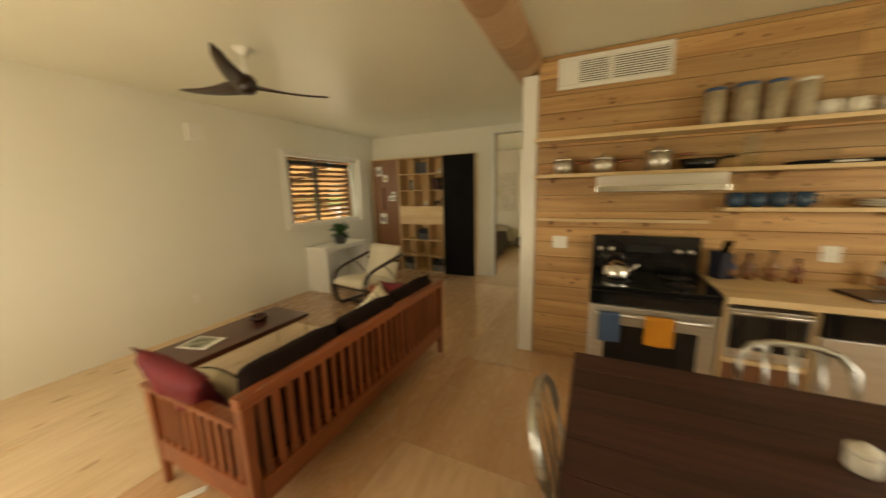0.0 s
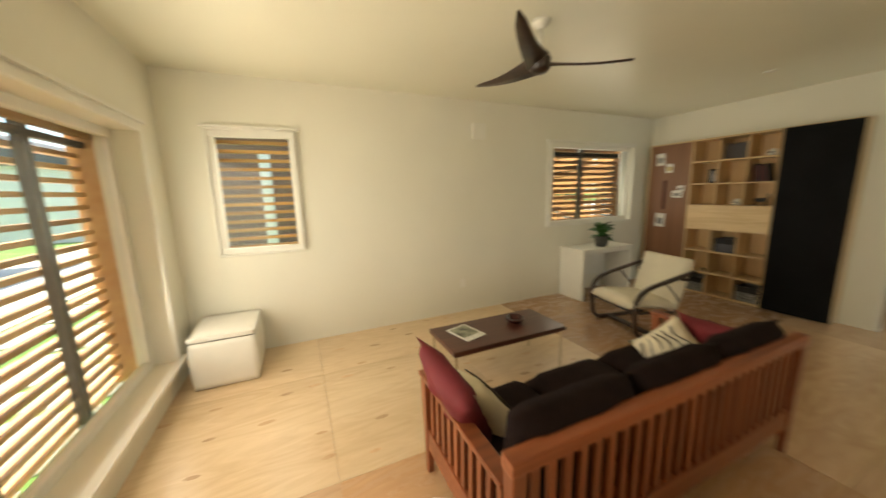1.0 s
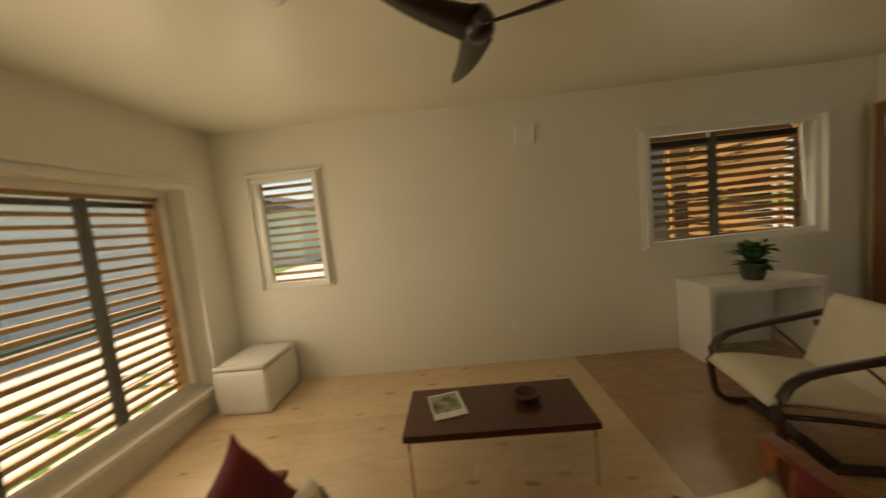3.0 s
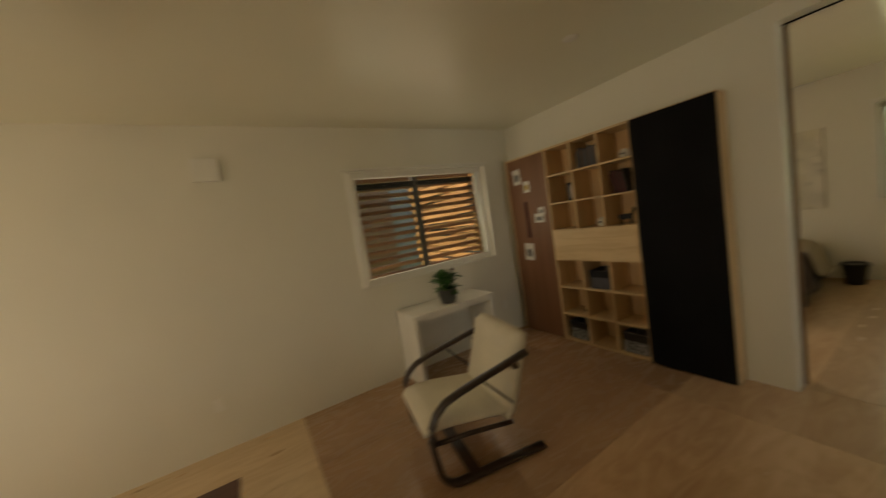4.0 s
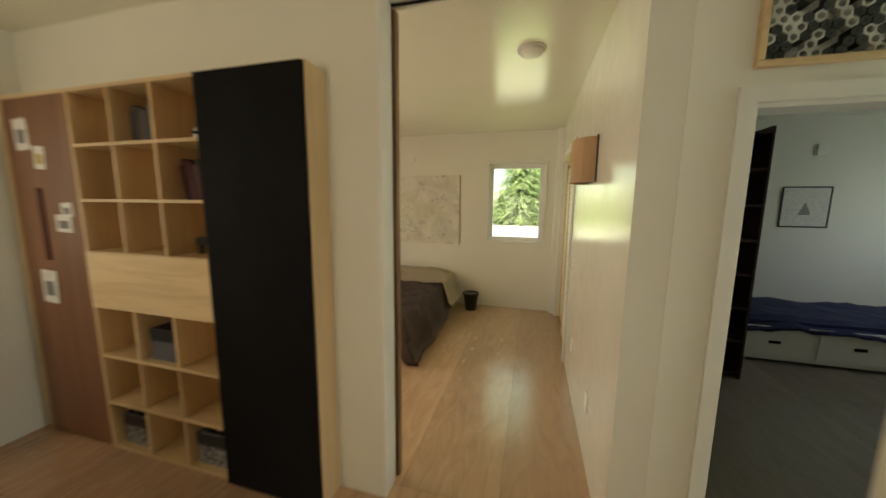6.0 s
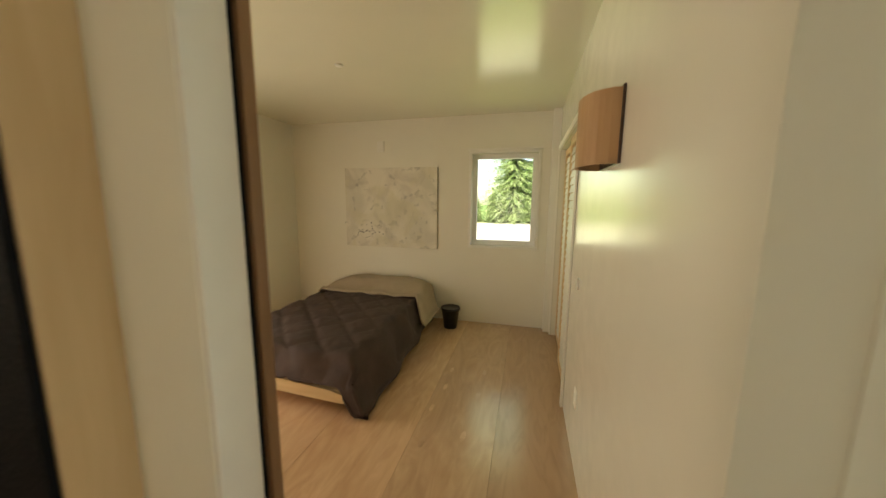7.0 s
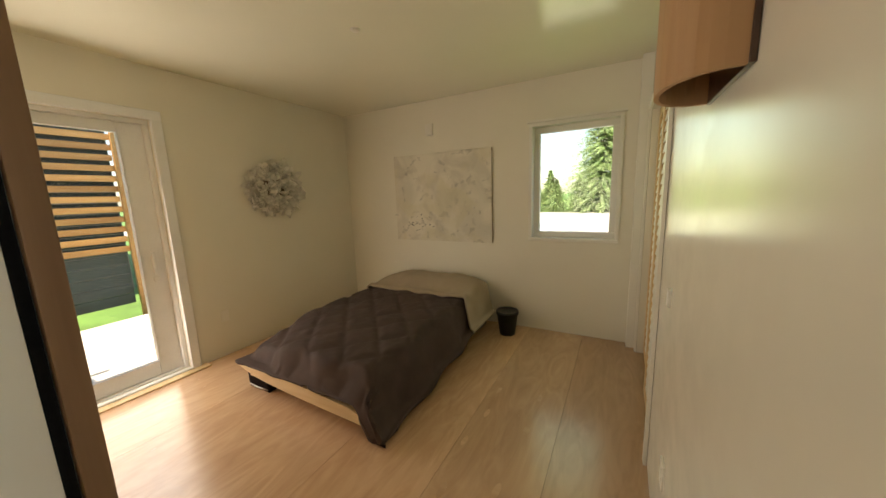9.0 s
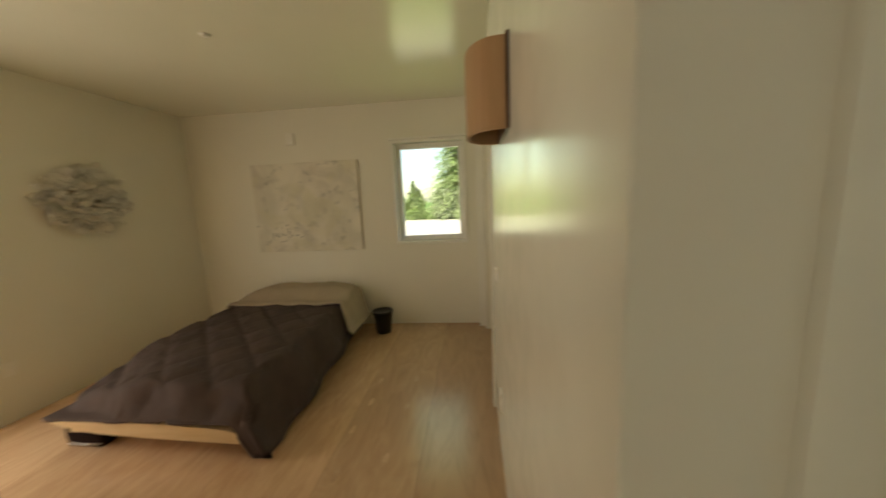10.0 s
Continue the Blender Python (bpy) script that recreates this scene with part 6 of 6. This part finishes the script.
def leafy(name, col):
    m = bpy.data.materials.new(name)
    m.use_nodes = True
    n, l = m.node_tree.nodes, m.node_tree.links
    n.remove(n["Principled BSDF"])
    geo, t = n.new("ShaderNodeNewGeometry"), n.new("ShaderNodeTexNoise")
    t.inputs["Scale"].default_value = 1.4
    l.new(geo.outputs["Position"], t.inputs["Vector"])
    r = n.new("ShaderNodeMapRange")
    r.inputs[1].default_value, r.inputs[2].default_value, r.inputs[3].default_value, r.inputs[4].default_value = 0.3, 0.7, 0.7, 1.35
    l.new(t.outputs[0], r.inputs[0])
    v = n.new("ShaderNodeVectorMath")
    v.operation = "SCALE"
    v.inputs[0].default_value = col
    l.new(r.outputs[0], v.inputs["Scale"])
    d, tr, mx = n.new("ShaderNodeBsdfDiffuse"), n.new("ShaderNodeBsdfTranslucent"), n.new("ShaderNodeMixShader")
    l.new(v.outputs[0], d.inputs[0])
    l.new(v.outputs[0], tr.inputs[0])
    mx.inputs[0].default_value = 0.5
    l.new(d.outputs[0], mx.inputs[1])
    l.new(tr.outputs[0], mx.inputs[2])
    l.new(mx.outputs[0], n["Material Output"].inputs[0])
    return m


FOLIAGE = leafy("conifer_green", (0.40, 0.50, 0.25))
BROADLEAF = leafy("broadleaf_green", (0.14, 0.24, 0.05))
BARK = mat("bark", (0.08, 0.055, 0.04), 0.9, var=0.3, scale=8, bump=0.5, fine=30)


def conifer_mesh(h, r, seed, taper=0.8):
    rng = random.Random(seed)
    vs, fs = [], []
    k = int(h * 7)
    for i in range(k):
        s = (i + 0.5) / k
        z = 0.3 + s * (h - 0.3)
        rr = r * (1 - s) ** taper * rng.uniform(0.75, 1.15) + 0.1
        m = max(6, int(17 * (1 - s)) + 5)
        for j in range(m):
            a = rng.uniform(0, math.tau)
            ln = rr * rng.uniform(0.6, 1.1)
            for q in range(12):
                t = (q + 0.6) / 12
                px, py = math.cos(a) * ln * t, math.sin(a) * ln * t
                pz = z - 0.25 * ln * t * t + 0.1 * t
                sz = 0.15 * (1.25 - t) + 0.10
                for _ in range(4):
                    b = rng.uniform(0, math.tau)
                    w = rng.uniform(-0.5, 0.5)
                    n0 = len(vs)
                    vs += [(px, py, pz), (px + sz * math.cos(b), py + sz * math.sin(b), pz + sz * w), (px + sz * 0.7 * math.cos(b + 0.7), py + sz * 0.7 * math.sin(b + 0.7), pz + sz * (w - 0.25))]
                    fs.append((n0, n0 + 1, n0 + 2))
    me = bpy.data.meshes.new("crown")
    me.from_pydata(vs, [], fs)
    me.materials.append(FOLIAGE)
    return me


def broad_mesh(h, r, seed):
    rng = random.Random(seed)
    vs, fs = [], []
    for c in range(46):
        a, u = rng.uniform(0, math.tau), rng.uniform(-0.75, 1)
        q = r * rng.uniform(0.35, 1.0)
        cx, cy, cz = q * math.cos(a) * math.sqrt(1 - u * u * 0.8), q * math.sin(a) * math.sqrt(1 - u * u * 0.8), h * 0.62 + u * h * 0.34
        cr = r * rng.uniform(0.18, 0.34)
        for i in range(190):
            d = Vector((rng.gauss(0, 1), rng.gauss(0, 1), rng.gauss(0, 0.8))).normalized() * cr * rng.uniform(0.6, 1.1)
            p = Vector((cx, cy, cz)) + d
            e = Vector((rng.gauss(0, 1), rng.gauss(0, 1), rng.gauss(0, 1))).normalized() * 0.13
            f = Vector((rng.gauss(0, 1), rng.gauss(0, 1), rng.gauss(0, 1))).normalized() * 0.10
            n0 = len(vs)
            vs += [tuple(p - e), tuple(p + f), tuple(p + e), tuple(p - f)]
            fs.append((n0, n0 + 1, n0 + 2, n0 + 3))
    me = bpy.data.meshes.new("crown")
    me.from_pydata(vs, [], fs)
    me.materials.append(BROADLEAF)
    return me


def tree(name, label, x, y, h, crown, group, turn=0, sc=1.0):
    t = thing(name, label, "tree", (x, y, -0.25), turn, group)
    t.scale = (sc, sc, sc)
    tube("trunk", [(0, 0, 0), (0.03, 0, h * 0.3), (0, 0.05, h * 0.6), (0.02, 0, h * 0.9)], 0.13, BARK, t, sides=8)
    for i in range(4):
        a = i * 1.7
        tube("limb", [(0, 0, h * (0.35 + 0.1 * i)), (math.cos(a) * 0.6, math.sin(a) * 0.6, h * (0.45 + 0.1 * i)), (math.cos(a) * 1.3, math.sin(a) * 1.3, h * (0.5 + 0.1 * i))], 0.05, BARK, t, sides=6)
    ob = new("crown", crown)
    ob.parent = t


con_a, con_b, bro_a = conifer_mesh(9.6, 4.4, 1, 0.55), conifer_mesh(6.0, 2.6, 2), broad_mesh(7.0, 2.8, 3)
rng = random.Random(17)
for x, y, m, h, s, r in ((2.2, 31.0, con_a, 9.6, 1.0, 0), (8.0, 32.5, con_a, 9.6, 0.95, 70), (-2.2, 31.5, con_b, 6.0, 0.62, 20), (-5.4, 33.0, con_b, 6.0, 0.6, 120), (3.6, 34.0, con_b, 6.0, 1.0, 260), (-8.2, 32.0, con_b, 6.0, 0.65, 140)):
    tree("conifer", "broad sunlit green conifer beyond the gravel", x, y, h, m, "trees behind the house", r, s)
for i in range(12):
    tree("young_conifer", "low sunlit conifer filling the tree line", -7.5 + i * 1.5 + rng.uniform(-0.4, 0.4), 30.6 + rng.uniform(-0.3, 0.6), 6.0, con_b, "low trees behind the house", i * 37, rng.uniform(0.34, 0.5))
for x, y, s, r in ((-9.0, 33.5, 0.9, 0), (11.5, 33.5, 1.1, 90), (-24.0, -26.0, 1.3, 40), (6.0, -24.0, 1.4, 10), (-4.0, -25.0, 1.4, 210), (13.0, -16.0, 1.2, 80)):
    tree("broadleaf_tree", "full green broadleaf tree beyond the lawn", x, y, 7.0, bro_a, "trees round the lawn", r, s)

# ---- boards and floor sheets, piece by piece ----
kw = bpy.data.objects["wall_kitchen"]
z, row = 0.0, 0
rng = random.Random(8)
while z < H - 0.02:
    h = min(0.142, H - 0.003 - z)
    cut = rng.choice((None, 5.3, 6.1, 5.8, None, 6.5))
    spans = [(3.82, XE)] if cut is None else [(3.82, cut - 0.001), (cut + 0.001, XE)]
    for a, b in spans:
        block("board", a, b, KY - 0.012, KY + 0.02, z + 0.0015, z + h - 0.0015, PLANK, kw, 0.0025, seg=1)
    z += h
    row += 1
KNOT = wood("board_knot", (0.20, 0.085, 0.03), (0.12, 0.045, 0.016), "x", 0.5, 30, 5.0, 0.2)
bm = bmesh.new()
ring = [bm.verts.new((0.017 * math.cos(k / 12 * math.tau), 0.0004, 0.011 * math.sin(k / 12 * math.tau))) for k in range(12)]
tip = [bm.verts.new((v.co.x * 0.8, -0.0006, v.co.z * 0.8)) for v in ring]
bm.faces.new(tip)
for k in range(12):
    bm.faces.new((ring[k], ring[(k + 1) % 12], tip[(k + 1) % 12], tip[k]))
bmesh.ops.recalc_face_normals(bm, faces=bm.faces)
knot = mesh_of("knot", bm, KNOT)
rng = random.Random(44)
for i in range(150):
    ob = new("knot", knot)
    ob.parent = kw
    ob.matrix_basis = pose(rng.uniform(3.88, 7.2), KY - 0.0123, 0.142 * rng.randint(0, 18) + rng.uniform(0.025, 0.117), 0, rng.uniform(-20, 20), 0) @ Matrix.Scale(rng.uniform(0.5, 1.2), 4)
PLY_BED = wood("floor_plywood_peach", (0.72, 0.485, 0.30), (0.55, 0.345, 0.20), "y", 0.25, 7, 2.0, 0.05, coat=0.75, soft=0.48, along=0.22, warp=3.2)
xs, ys = [XW - 0.2, 0.78, 2.02, 3.24, 4.46, 5.68, 6.90, 8.6], [YS - 0.25, -5.55, -4.25, -3.07, -0.57, 0.10, 1.92, YB + 0.2]
for x0, x1 in zip(xs, xs[1:]):
    for y0, y1 in zip(ys, ys[1:]):
        bm = bmesh.new()
        add_box(bm, x0 + 0.001, x1 - 0.001, y0 + 0.001, y1 - 0.001, -0.02, 0.0)
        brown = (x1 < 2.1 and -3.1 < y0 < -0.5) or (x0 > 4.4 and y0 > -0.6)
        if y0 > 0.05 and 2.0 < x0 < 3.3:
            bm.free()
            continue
        # second bedroom sheets are coloured darker to stand in for its shade
        part("plywood_sheet", bm, PLY_BED if y0 > 0.05 and x0 < 3 else PLY_DIM if x0 > 4.4 and y0 > 0.05 else PLY_DARK if brown else PLY_ORANGE if -5.6 < y0 < -3.1 and (2 < x0 < 3 or (x0 > 3 and y0 > -4.3)) else PLY_PALE if x1 < 2.1 and y1 < -3 else PLY, floor)
# narrower sheets run up the bedroom passage, browner towards the closet
PLY_TAN = wood("floor_plywood_tan", (0.62, 0.425, 0.265), (0.46, 0.295, 0.175), "y", 0.25, 7, 2.0, 0.04, coat=0.75, soft=0.48, along=0.22, warp=3.2)
PLY_TAN_B = wood("floor_plywood_russet", (0.54, 0.35, 0.215), (0.40, 0.245, 0.145), "y", 0.25, 7, 2.0, 0.05, coat=0.75, soft=0.48, along=0.22, warp=3.2)
for x0, x1, m in ((2.02, 2.66, PLY_BED), (2.66, 3.23, PLY_TAN), (3.23, 3.80, PLY_TAN_B), (3.80, 4.46, PLY_DIM)):
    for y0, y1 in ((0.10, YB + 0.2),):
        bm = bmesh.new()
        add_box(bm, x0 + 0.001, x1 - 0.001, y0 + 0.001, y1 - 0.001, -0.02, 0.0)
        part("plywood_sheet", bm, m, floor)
PATCH = wood("patch_veneer", (0.60, 0.40, 0.235), (0.48, 0.295, 0.16), "x", 0.4, 30, 5.0, 0.2)
bm = bmesh.new()
ring = [bm.verts.new((0.055 * math.copysign(abs(math.cos(a)) ** 0.8, math.cos(a)), 0.019 * math.sin(a) * abs(math.sin(a)) ** 0.3, 0.0)) for a in [k / 18 * math.tau for k in range(18)]]
top = [bm.verts.new((v.co.x, v.co.y, 0.0006)) for v in ring]
bm.faces.new(top)
for k in range(18):
    bm.faces.new((ring[k], ring[(k + 1) % 18], top[(k + 1) % 18], top[k]))
pmesh = mesh_of("patch", bm, PATCH)
rng = random.Random(31)
for cx, cy, nx, ny in ((0.37, -4.3, 3, 7), (1.4, -4.3, 4, 7), (1.4, -6.1, 4, 4), (0.37, -6.1, 2, 2), (2.9, 1.9, 2, 4), (2.7, -6.1, 3, 3)):
    for i in range(nx):
        for j in range(ny):
            if rng.random() < 0.3:
                continue
            ob = new("patch", pmesh)
            ob.parent = floor
            ob.matrix_basis = pose(cx + (i - (nx - 1) / 2) * 0.30 + rng.uniform(-0.06, 0.06), cy + (j - (ny - 1) / 2) * 0.33 + rng.uniform(-0.1, 0.1), 0.0002, 0, 0, 90 + rng.uniform(-6, 6)) @ Matrix.Scale(rng.uniform(0.7, 1.1), 4)
